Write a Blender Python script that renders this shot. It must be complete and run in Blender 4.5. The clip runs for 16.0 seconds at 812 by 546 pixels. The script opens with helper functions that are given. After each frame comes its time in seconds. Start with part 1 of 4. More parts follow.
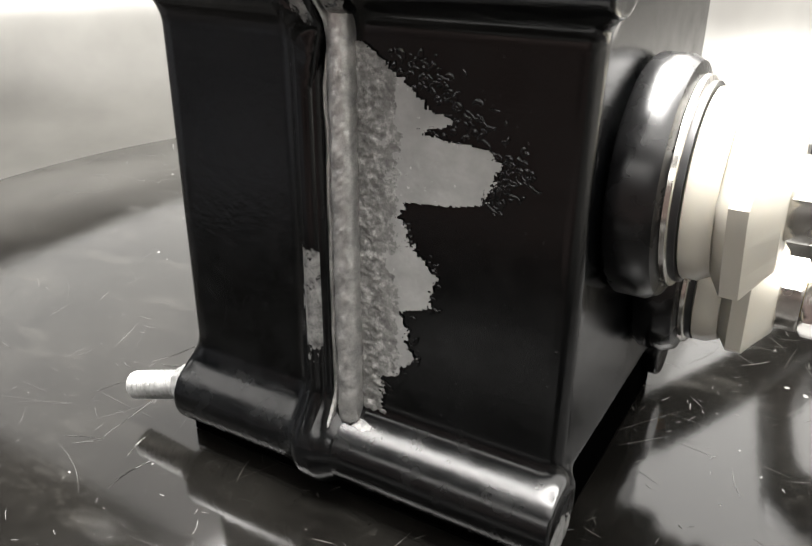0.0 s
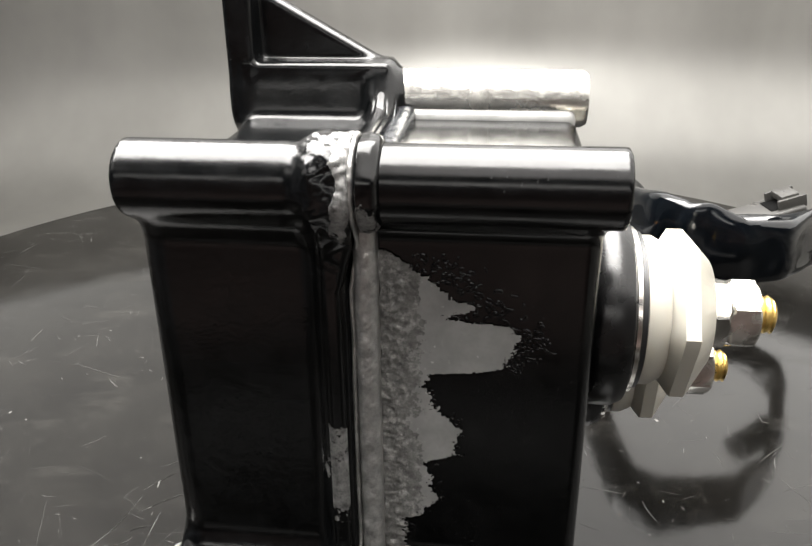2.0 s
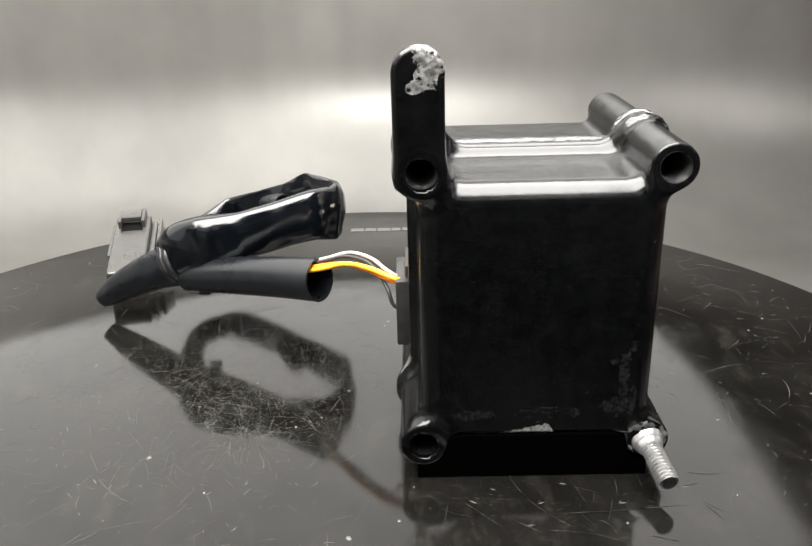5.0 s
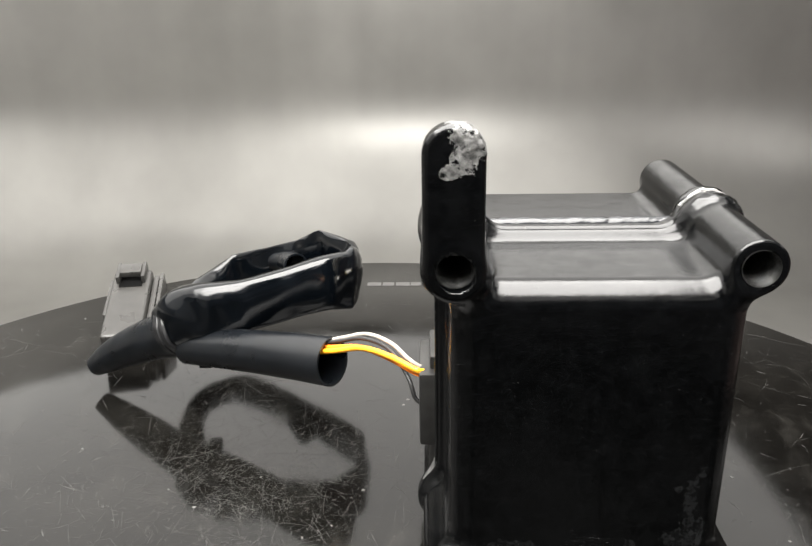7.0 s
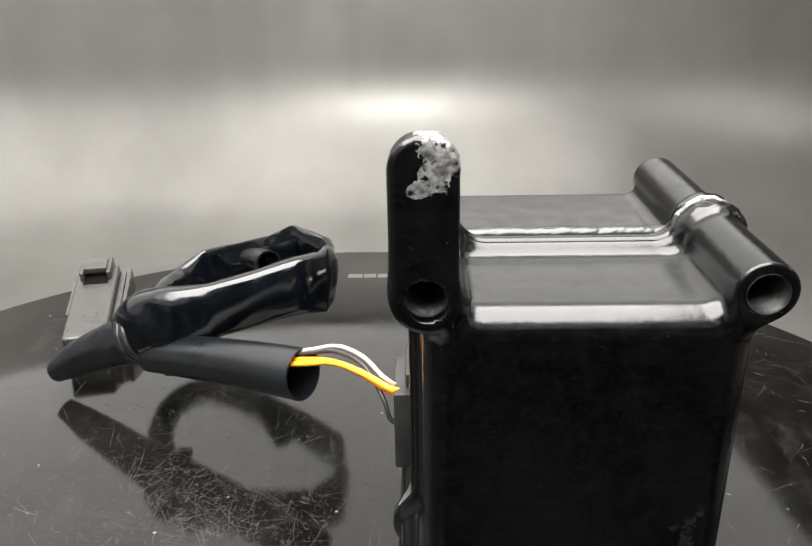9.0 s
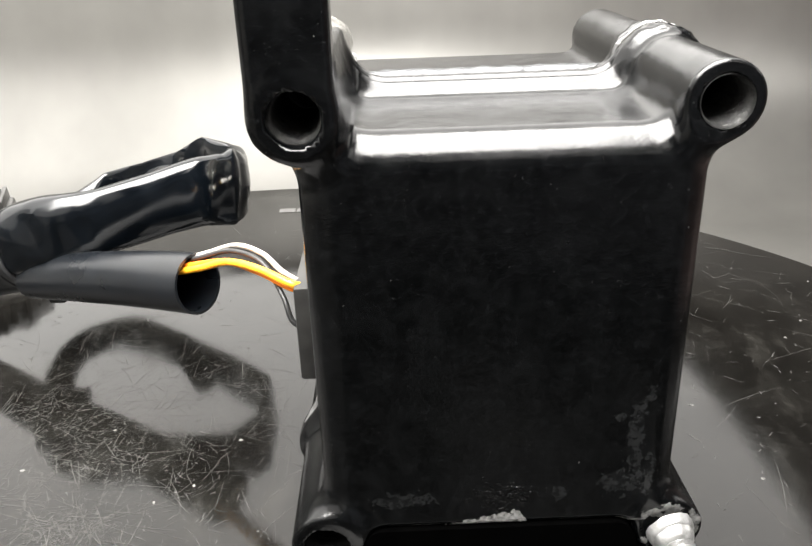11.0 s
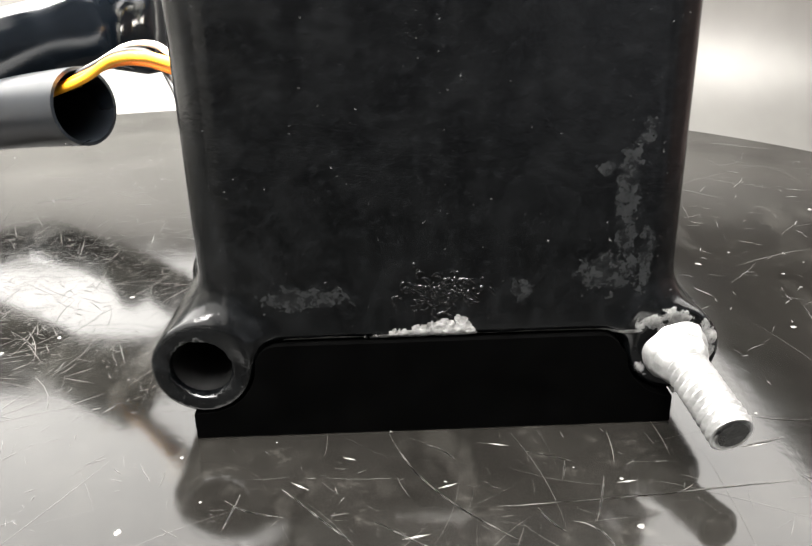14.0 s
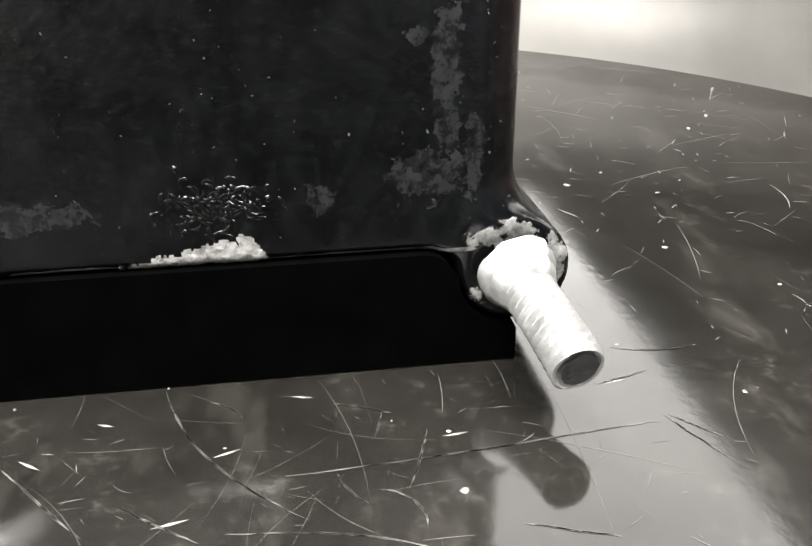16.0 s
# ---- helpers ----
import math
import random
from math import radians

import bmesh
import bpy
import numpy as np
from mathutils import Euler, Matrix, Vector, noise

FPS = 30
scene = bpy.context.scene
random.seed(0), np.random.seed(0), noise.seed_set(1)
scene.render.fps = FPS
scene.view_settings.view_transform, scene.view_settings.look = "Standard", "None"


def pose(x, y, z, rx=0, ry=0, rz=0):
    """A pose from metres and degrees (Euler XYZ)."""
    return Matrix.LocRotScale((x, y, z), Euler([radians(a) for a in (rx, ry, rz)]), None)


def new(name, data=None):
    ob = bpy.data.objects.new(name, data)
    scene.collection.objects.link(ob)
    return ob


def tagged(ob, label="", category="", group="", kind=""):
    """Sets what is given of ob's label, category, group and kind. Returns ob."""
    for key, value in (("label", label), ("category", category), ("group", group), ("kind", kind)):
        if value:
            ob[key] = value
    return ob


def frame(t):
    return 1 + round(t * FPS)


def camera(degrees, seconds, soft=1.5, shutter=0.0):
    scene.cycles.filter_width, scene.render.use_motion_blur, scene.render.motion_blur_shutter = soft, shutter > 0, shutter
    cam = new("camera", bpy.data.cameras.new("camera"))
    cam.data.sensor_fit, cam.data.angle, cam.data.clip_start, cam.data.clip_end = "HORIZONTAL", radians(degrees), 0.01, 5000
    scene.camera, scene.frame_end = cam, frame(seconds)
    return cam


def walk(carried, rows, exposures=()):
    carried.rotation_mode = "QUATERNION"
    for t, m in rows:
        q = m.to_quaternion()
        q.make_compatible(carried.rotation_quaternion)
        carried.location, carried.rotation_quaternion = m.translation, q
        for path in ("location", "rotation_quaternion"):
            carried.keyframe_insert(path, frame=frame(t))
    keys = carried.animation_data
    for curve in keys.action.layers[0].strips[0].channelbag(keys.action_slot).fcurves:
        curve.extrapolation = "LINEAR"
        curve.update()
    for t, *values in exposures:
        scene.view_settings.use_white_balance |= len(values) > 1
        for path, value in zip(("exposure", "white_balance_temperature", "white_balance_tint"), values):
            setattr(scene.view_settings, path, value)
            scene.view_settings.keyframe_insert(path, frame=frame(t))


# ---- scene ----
cam = camera(54.76, 16.0)
PATH = [  # seconds, x, y, z, heading, pitch, roll
    (0, 0.08687, 0.07265, 0.06643, 120.529, -24.219, 0.271),
    (0.5, 0.08941, 0.06729, 0.07223, 117.941, -24.346, 0.229),
    (1, 0.09346, 0.05959, 0.07936, 111.823, -23.905, -0.105),
    (1.5, 0.09603, 0.05082, 0.08633, 104.517, -23.701, -0.578),
    (2, 0.10098, 0.04103, 0.08800, 96.928, -23.590, -0.575),
    (2.5, 0.10476, 0.02875, 0.08666, 91.889, -23.706, -0.872),
    (3, 0.10011, -0.02382, 0.09324, 66.614, -24.079, -0.696),
    (3.5, 0.08081, -0.07485, 0.09896, 44.979, -23.813, -1.377),
    (3.7, 0.06082, -0.09649, 0.10005, 35.207, -23.676, -1.660),
    (5.8, -0.03489, -0.13541, 0.09663, -2.583, -22.053, -1.287),
    (6, -0.03062, -0.13260, 0.09611, -0.593, -22.127, -1.414),
    (6.5, -0.02590, -0.11951, 0.09988, 1.919, -21.350, -1.410),
    (7, -0.02614, -0.10773, 0.10388, 1.948, -20.615, -1.032),
    (7.5, -0.02643, -0.09953, 0.10757, 1.920, -21.601, -0.745),
    (8, -0.02541, -0.09499, 0.10940, 1.796, -22.938, -1.290),
    (8.5, -0.02432, -0.09474, 0.10916, 1.762, -22.722, -1.207),
    (10.8, -0.01386, -0.08062, 0.08308, -0.813, -23.910, -1.579),
    (11, -0.01269, -0.07952, 0.08084, -0.686, -23.753, -1.948),
    (11.5, -0.00988, -0.07644, 0.07168, -0.655, -24.296, -2.055),
    (12, -0.00735, -0.07544, 0.06532, -1.130, -25.193, -1.928),
    (12.5, -0.00758, -0.07566, 0.05917, -1.322, -25.546, -1.470),
    (13, -0.00627, -0.07111, 0.05385, -0.507, -24.108, -2.143),
    (13.5, -0.00559, -0.06858, 0.04966, -0.582, -21.698, -2.217),
    (14, -0.00477, -0.06549, 0.04336, -0.934, -22.317, -1.582),
    (14.5, -0.00478, -0.06366, 0.04063, -1.208, -22.594, -1.320),
    (15, -0.00332, -0.06164, 0.03888, -2.468, -23.251, -1.178),
    (15.5, 0.00104, -0.05717, 0.03557, -5.613, -24.823, -0.678),
    (16, 0.00558, -0.05320, 0.03381, -7.897, -25.535, -0.622),
]
walk(cam, [(t, pose(x, y, z, 90 + pitch, 0, head) @ pose(0, 0, 0, 0, 0, roll)) for t, x, y, z, head, pitch, roll in PATH],
     exposures=[(0, 1.05), (1.0, 0.8), (1.5, 0.22), (2.0, 0.14), (2.5, 0.14), (3.5, 0.06), (6, -0.06), (7, -0.22), (8.5, -0.25), (11, 0.45), (12, 1.02), (12.5, 1.15), (13.5, 1.4), (14, 1.5), (15, 1.66), (15.5, 1.72), (16, 1.5)])

# ---- light ----
CENTRE = Vector((-0.0415, 0.0314, 0))  # middle of the round table
world = bpy.data.worlds.new("room")
world.use_nodes = True
world.node_tree.nodes["Background"].inputs[0].default_value = (0.8, 0.85, 1.0, 1)
world.node_tree.nodes["Background"].inputs[1].default_value = 0.02
scene.world = world
# the light panel overhead: a bright middle in a wide, dimmer diffuser
PANEL = Vector((-0.165, 0.37, 0))  # the wide diffuser hangs behind, to one side
SIDE_FILL = Vector((-0.48, -0.52, 0))  # smaller unseen fills, added to either side to lift the table
FAR_FILL = Vector((0.74, 0.0, 0))
FILL_STRIP, OUTER_FILL_STRIP = Vector((0.1115, -0.4214, 0)), Vector((0.3015, -0.4214, 0))  # two narrow, dim fills, also added
for name, wide, deep, watts, height, aside in (("panel_middle_light", 0.32, 0.34, 8.8, 0.285, Vector((-0.02, -0.07, 0))), ("panel_light", 0.98, 0.86, 6.9, 0.30, PANEL), ("side_fill_light", 0.7, 0.92, 1.8, 0.30, SIDE_FILL),
                                              ("far_fill_light", 0.24, 0.8, 2.0, 0.30, FAR_FILL), ("fill_strip_light", 0.09, 0.4, 0.24, 0.30, FILL_STRIP), ("fill_strip_light", 0.12, 0.4, 0.3, 0.30, OUTER_FILL_STRIP)):
    lamp = bpy.data.lights.new(name, "AREA")
    lamp.shape, lamp.size, lamp.size_y, lamp.energy, lamp.color = "RECTANGLE", wide, deep, watts, (1.0, 0.975, 0.94)
    new(name, lamp).location = CENTRE + aside + Vector((0, 0, height))

# ---- materials ----
CM = 0.01


class Nodes:
    """A short way to wire a material's nodes."""

    def __init__(self, name):
        self.mat = bpy.data.materials.new(name)
        self.mat.use_nodes = True
        self.tree = self.mat.node_tree
        self.bsdf = self.tree.nodes["Principled BSDF"]
        self.out = self.tree.nodes["Material Output"]
        self.coord = self.tree.nodes.new("ShaderNodeTexCoord").outputs["Object"]

    def put(self, socket, value):
        if isinstance(value, bpy.types.NodeSocket):
            self.tree.links.new(value, socket)
        else:
            socket.default_value = value

    def math(self, op, a, b=0.0, clamp=False):
        n = self.tree.nodes.new("ShaderNodeMath")
        n.operation, n.use_clamp = op, clamp
        self.put(n.inputs[0], a)
        self.put(n.inputs[1], b)
        return n.outputs[0]

    def vec(self, op, a, b):
        n = self.tree.nodes.new("ShaderNodeVectorMath")
        n.operation = op
        self.put(n.inputs[0], a)
        self.put(n.inputs[1], b)
        return n.outputs["Value"] if op == "LENGTH" else n.outputs["Vector"]

    def noise(self, scale, detail=4.0, rough=0.55, stretch=(1, 1, 1)):
        n = self.tree.nodes.new("ShaderNodeTexNoise")
        n.inputs["Scale"].default_value = scale
        n.inputs["Detail"].default_value = detail
        n.inputs["Roughness"].default_value = rough
        self.put(n.inputs["Vector"], self.vec("MULTIPLY", self.coord, stretch))
        return n.outputs["Fac"]

    def ramp(self, fac, lo, hi, a=0.0, b=1.0):
        n = self.tree.nodes.new("ShaderNodeMapRange")
        self.put(n.inputs["Value"], fac)
        for i, v in zip((1, 2, 3, 4), (lo, hi, a, b)):
            self.put(n.inputs[i], v)
        return n.outputs[0]

    def mix(self, fac, a, b):
        n = self.tree.nodes.new("ShaderNodeMix")
        n.data_type = "RGBA"
        self.put(n.inputs[0], fac)
        self.put(n.inputs[6], a if not isinstance(a, tuple) else (*a, 1))
        self.put(n.inputs[7], b if not isinstance(b, tuple) else (*b, 1))
        return n.outputs[2]

    def bump(self, height, strength, distance):
        n = self.tree.nodes.new("ShaderNodeBump")
        n.inputs["Strength"].default_value = strength
        n.inputs["Distance"].default_value = distance
        self.put(n.inputs["Height"], height)
        self.put(self.bsdf.inputs["Normal"], n.outputs["Normal"])

    def set(self, **values):
        for key, value in values.items():
            key = {"color": "Base Color", "rough": "Roughness", "metal": "Metallic", "spec": "Specular IOR Level",
                   "sss": "Subsurface Weight"}[key]
            if isinstance(value, tuple):
                value = (*value, 1)
            self.put(self.bsdf.inputs[key], value)
        return self

    def patches(self, spots, ragged=1.5, scale=550.0):
        """1 inside ragged patches, each given as a centre and half sizes in cm; 0 elsewhere."""
        found = None
        wobble = self.math("MULTIPLY", self.math("SUBTRACT", self.noise(scale, 6, 0.65), 0.5), ragged)
        for cx, cy, cz, rx, ry, rz in spots:
            off = self.vec("SUBTRACT", self.coord, (cx * CM, cy * CM, cz * CM))
            off = self.vec("MULTIPLY", off, (1 / rx / CM, 1 / ry / CM, 1 / rz / CM))
            d = self.math("SUBTRACT", 1.0, self.vec("LENGTH", off, (0, 0, 0)))
            found = d if found is None else self.math("MAXIMUM", found, d)
        return self.ramp(self.math("ADD", found, wobble), 0.0, 0.06)


def painted(name, spots=(), light_spots=(), dull=(), rough=0.2, peel=0.00005, specks=0.08, film=0.0012):
    """Semi-gloss black paint with an orange-peel skin, dust, painted grain glints and, at the spots, bare grey metal.
    """
    n = Nodes(name)
    speck = n.ramp(n.noise(2700, 2, 0.5), 0.695, 0.745)
    speck = n.math("MULTIPLY", speck, n.ramp(n.noise(150, 2), 0.42, 0.55))
    # thin dust, plus the grain's highlights put in as a paler colour
    dust_glint = n.math("ADD", n.math("MULTIPLY", n.ramp(n.noise(260, 5, 0.65), 0.42, 0.7), 0.35), n.math("MULTIPLY", n.ramp(n.noise(1000, 5, 0.75), 0.5, 0.66), 0.65))
    color = n.mix(dust_glint, (0.0003, 0.0004, 0.0005), (film * 0.8, film * 0.9, film))
    if specks > 0.2:  # dust clings to the broad front panel
        speck = n.math("MULTIPLY", speck, n.math("ADD", 0.2, n.math("MULTIPLY", n.patches([(0, -0.3, 3.5, 4, 0.6, 5)], 0.3), 0.8)))
    color = n.mix(n.math("MULTIPLY", speck, specks), color, (0.28, 0.28, 0.275))
    skin = n.math("ADD", n.math("ADD", n.noise(1000, 2), n.math("MULTIPLY", n.noise(2400, 2), 0.7)), n.math("MULTIPLY", n.noise(420, 3), 1.6))
    roughness = n.ramp(n.noise(260, 4), 0.3, 0.75, rough - 0.05, rough + 0.08)
    metal, height = 0.0, n.math("MULTIPLY", skin, 0.25)
    if dull:  # paint rubbed matt
        roughness = n.math("ADD", roughness, n.math("MULTIPLY", n.patches(dull, 0.5), 0.04))
    if light_spots:
        scuff = n.math("MULTIPLY", n.patches(light_spots, 3.0, 1100), n.ramp(n.noise(800, 7, 0.75), 0.42, 0.66))
        color = n.mix(n.math("MULTIPLY", scuff, 0.05), color, (0.2, 0.21, 0.215))
        roughness = n.math("ADD", roughness, n.math("MULTIPLY", scuff, 0.2))
    if spots:
        bare = n.math("MULTIPLY", n.patches(spots), n.ramp(n.noise(620, 5, 0.65), 0.36, 0.44))
        grain = n.ramp(n.noise(900, 6, 0.7), 0.3, 0.75, 0.0, 1.0)
        color = n.mix(bare, color, n.mix(grain, (0.03, 0.03, 0.0295), (0.3, 0.297, 0.29)))
        metal = n.math("MULTIPLY", bare, 0.45)
        roughness = n.math("ADD", roughness, n.math("MULTIPLY", bare, 0.22))
        height = n.math("ADD", height, n.math("MULTIPLY", n.math("MULTIPLY", bare, grain), 1.5))
    n.set(color=color, rough=roughness, metal=metal, spec=0.4)
    n.bump(height, 0.6, peel)
    return n.mat


def raw_metal(name, dark, light, rough, metal=0.85, scale=700.0):
    n = Nodes(name)
    grain = n.ramp(n.noise(scale, 6, 0.7), 0.28, 0.72)
    n.set(color=n.mix(grain, dark, light), rough=n.ramp(n.noise(scale * 0.6, 4), 0.3, 0.7, rough - 0.08, rough + 0.12), metal=metal)
    n.bump(grain, 0.5, 0.00015)
    return n.mat


def plain(name, color, rough, metal=0.0, vary=0.25, scale=400.0, bump=0.15, **more):
    n = Nodes(name)
    lo, hi = tuple(c * (1 - vary) for c in color), tuple(min(1, c * (1 + vary)) for c in color)
    n.set(color=n.mix(n.ramp(n.noise(scale, 5), 0.3, 0.7), lo, hi), rough=n.ramp(n.noise(scale * 0.5, 3), 0.3, 0.7, max(0.03, rough - 0.06), rough + 0.08),
          metal=metal, **more)
    if bump:
        n.bump(n.noise(scale * 2, 4), bump, 0.0001)
    return n.mat


def table_top():
    n = Nodes("scratched_gloss_black")
    dust = n.ramp(n.noise(45, 7, 0.7), 0.4, 0.7, 0.0, 1.0)
    smear = n.ramp(n.noise(120, 5, 0.65, (1, 0.35, 1)), 0.55, 0.72)
    fine = n.ramp(n.noise(420, 8, 0.8), 0.54, 0.72)
    fine = n.math("MULTIPLY", fine, n.ramp(n.noise(90, 4), 0.4, 0.65))
    film = n.math("ADD", n.math("ADD", n.math("MULTIPLY", dust, 0.007), n.math("MULTIPLY", smear, 0.014)), n.math("MULTIPLY", fine, 0.03))
    n.set(color=n.mix(film, (0.0028, 0.0026, 0.0023), (0.5, 0.475, 0.42)), rough=n.math("ADD", n.ramp(n.noise(60, 5), 0.3, 0.75, 0.065, 0.145), n.math("MULTIPLY", smear, 0.08)), spec=0.34)
    n.bump(n.noise(900, 4), 0.06, 0.0001)
    return n.mat


def sweep_sheet():
    n = Nodes("grey_satin_sheet")
    streak = n.noise(14, 3, 0.5, (1, 1, 0.1))
    cloud = n.noise(5, 4, 0.55)
    tone = n.math("ADD", n.math("MULTIPLY", streak, 0.25), n.math("MULTIPLY", cloud, 0.75))
    n.set(color=n.mix(n.ramp(tone, 0.3, 0.7), (0.275, 0.27, 0.255), (0.4, 0.392, 0.372)), rough=n.ramp(streak, 0.3, 0.7, 0.32, 0.37), metal=0.44)
    return n.mat


TIP = (-2.02, 0.2, 8.36, 0.42, 0.42, 0.46)
FRONT_PAINT = painted("chipped_black_paint", [TIP, (-2.15, -0.12, 8.05, 0.2, 0.2, 0.26), (-2.35, -0.12, 7.85, 0.14, 0.2, 0.12), (-1.1, 0.05, 0.99, 0.45, 0.2, 0.035), (0.95, 0.04, 0.985, 0.85, 0.2, 0.03),
                                              (2.15, -0.08, 1.08, 0.4, 0.14, 0.14), (2.48, -0.08, 0.82, 0.13, 0.2, 0.28), (1.88, -0.08, 0.58, 0.13, 0.15, 0.2),
                                              (2.2, 2.18, 2.75, 0.16, 0.07, 0.3)],
                      [(1.6, 0, 2.4, 0.1, 0.4, 0.42), (1.73, 0, 2.88, 0.06, 0.3, 0.12), (1.38, 0, 2.55, 0.09, 0.2, 0.06), (1.48, 0, 1.58, 0.28, 0.3, 0.2), (1.8, 0, 1.72, 0.07, 0.3, 0.3),
                       (0.68, 0, 1.45, 0.1, 0.2, 0.11), (1.6, 0, 1.95, 0.09, 0.3, 0.25), (-1.3, 0, 1.42, 0.4, 0.3, 0.12)], [(2.2, 1.2, 0.75, 0.7, 1.6, 0.6)], peel=0.00013, specks=0.21, film=0.0036)
REAR_PAINT = painted("black_paint", [(2.2, 5.32, 0.55, 0.4, 0.3, 0.25), (2.15, 2.88, 1.17, 0.22, 0.24, 0.07)], dull=[(2.2, 4.0, 0.75, 0.7, 2.0, 0.6)])
SEAM_PAINT = painted("seam_black_paint", [(2.4, 2.5, 6.5, 0.75, 0.15, 0.7), (2.3, 2.32, 2.7, 0.3, 0.3, 0.72), (-2.8, 2.4, 1.28, 0.45, 0.5, 0.38)])
n = Nodes("bare_cast_metal")
strip = n.patches([(2.2, 2.7, 3.5, 1.5, 0.6, 6), (2.2, 2.9, 1.5, 1, 0.6, 0.3)], 2.2, 420)  # left coarse beside the seam
grain = n.ramp(n.noise(900, 6, 0.75), 0.34, 0.66)
smooth_tone = n.mix(n.ramp(n.noise(220, 5, 0.6), 0.3, 0.7), (0.17, 0.17, 0.166), (0.25, 0.248, 0.242))
smooth_tone = n.mix(n.ramp(n.noise(900, 3, 0.6), 0.68, 0.74), smooth_tone, (0.38, 0.375, 0.36))
coarse_tone = n.mix(grain, (0.06, 0.06, 0.058), n.mix(n.ramp(n.noise(700, 5, 0.7), 0.5, 0.64), (0.18, 0.177, 0.17), (0.42, 0.415, 0.4)))
n.set(color=n.mix(strip, smooth_tone, coarse_tone), rough=n.ramp(n.noise(500, 4), 0.3, 0.7, 0.42, 0.58), metal=0.25)
n.bump(n.math("ADD", n.math("MULTIPLY", n.noise(700, 4), 0.25), n.math("MULTIPLY", strip, grain)), 0.4, 0.00012)
BARE = n.mat
RIDGE_METAL = raw_metal("bare_seam_metal", (0.2, 0.2, 0.195), (0.5, 0.49, 0.47), 0.4)
n = Nodes("worn_silver")
grain = n.ramp(n.noise(300, 6, 0.7), 0.28, 0.72)
tone = n.mix(grain, (0.3, 0.29, 0.27), (0.75, 0.74, 0.7))
stain = n.ramp(n.noise(130, 6, 0.7), 0.6, 0.66)
n.set(color=n.mix(stain, tone, (0.03, 0.03, 0.03)), rough=n.ramp(n.noise(180, 4), 0.3, 0.7, 0.12, 0.34), metal=n.math("SUBTRACT", 0.95, n.math("MULTIPLY", stain, 0.7)))
n.bump(grain, 0.5, 0.00015)
SILVER = n.mat
CHIP = raw_metal("bright_chipped_metal", (0.05, 0.05, 0.049), (0.5, 0.495, 0.485), 0.3, 0.6, 1500)
STUD_STEEL = raw_metal("bright_zinc", (0.15, 0.15, 0.148), (0.38, 0.38, 0.374), 0.38, 0.6, 400)
STEEL = plain("nickel_steel", (0.72, 0.70, 0.66), 0.22, 1.0, 0.1)
BRASS = plain("brass", (0.72, 0.50, 0.16), 0.28, 1.0, 0.15)
NYLON = plain("white_nylon", (0.38, 0.362, 0.312), 0.38, 0, 0.04, 200, 0.05, sss=0.15)
NYLON.node_tree.nodes["Principled BSDF"].inputs["Subsurface Radius"].default_value = (0.004, 0.003, 0.002)
RUBBER = plain("black_rubber", (0.008, 0.008, 0.0085), 0.4, 0, 0.3)
PLATE = plain("grey_potting", (0.02, 0.0195, 0.0185), 0.4, 0, 0.4, 300, 0.3)
# near-black without gloss: the shade under the box as a colour
GAP_SHADE = plain("gap_shade_black", (0.0005, 0.0005, 0.0005), 0.7, 0, 0.3, 300, 0.1, spec=0.0)
GLOSS_RING = plain("black_gloss_plastic", (0.002, 0.002, 0.0022), 0.26, 0, 0.3, 300, 0.08)
SLEEVE = plain("black_vinyl_sleeve", (0.0012, 0.0018, 0.0026), 0.12, 0, 0.4, 160, 0.12)
TUBE = plain("dark_grey_tube", (0.003, 0.0038, 0.005), 0.29, 0, 0.3, 220, 0.15)
CONNECTOR = plain("grey_black_plastic", (0.03, 0.029, 0.027), 0.3, 0, 0.2)
WIRE_ORANGE = plain("orange_wire", (0.85, 0.2, 0.008), 0.4, 0, 0.1)
WIRE_YELLOW = plain("yellow_wire", (0.9, 0.4, 0.02), 0.4, 0, 0.1)
WIRE_WHITE = plain("white_wire", (0.36, 0.33, 0.29), 0.42, 0, 0.1)
WIRE_BLACK = plain("black_wire", (0.02, 0.02, 0.02), 0.35)
# recess colours with shade put in: near-black unlit, grey where light gets in
RECESS_SHADE = plain("recess_shade", (0.002, 0.002, 0.002), 0.7, spec=0.05)
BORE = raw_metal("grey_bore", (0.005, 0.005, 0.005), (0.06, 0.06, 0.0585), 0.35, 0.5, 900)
TABLE = table_top()
SHEET = sweep_sheet()
FLECK = plain("pale_dust", (0.055, 0.0533, 0.0495), 0.6)
SCRATCH = plain("pale_scratch", (0.026, 0.025, 0.023), 0.45)
LETTER = plain("worn_white_print", (0.05, 0.048, 0.046), 0.5)
# cloths of the added surround, toned for what the paint reflects
n = Nodes("dark_surround_cloth")
n.set(color=n.mix(n.ramp(n.noise(2.2, 5), 0.42, 0.62), (0.07, 0.065, 0.065), (0.45, 0.465, 0.51)), rough=0.8)
DARK_CLOTH = n.mat
n = Nodes("brown_surround_cloth")
n.set(color=n.mix(n.ramp(n.noise(2.2, 5), 0.38, 0.62), (0.05, 0.03, 0.026), (0.24, 0.185, 0.172)), rough=0.8)
BROWN_CLOTH = n.mat
LAMP_SHELL = plain("white_lamp_shell", (0.8, 0.8, 0.78), 0.5)


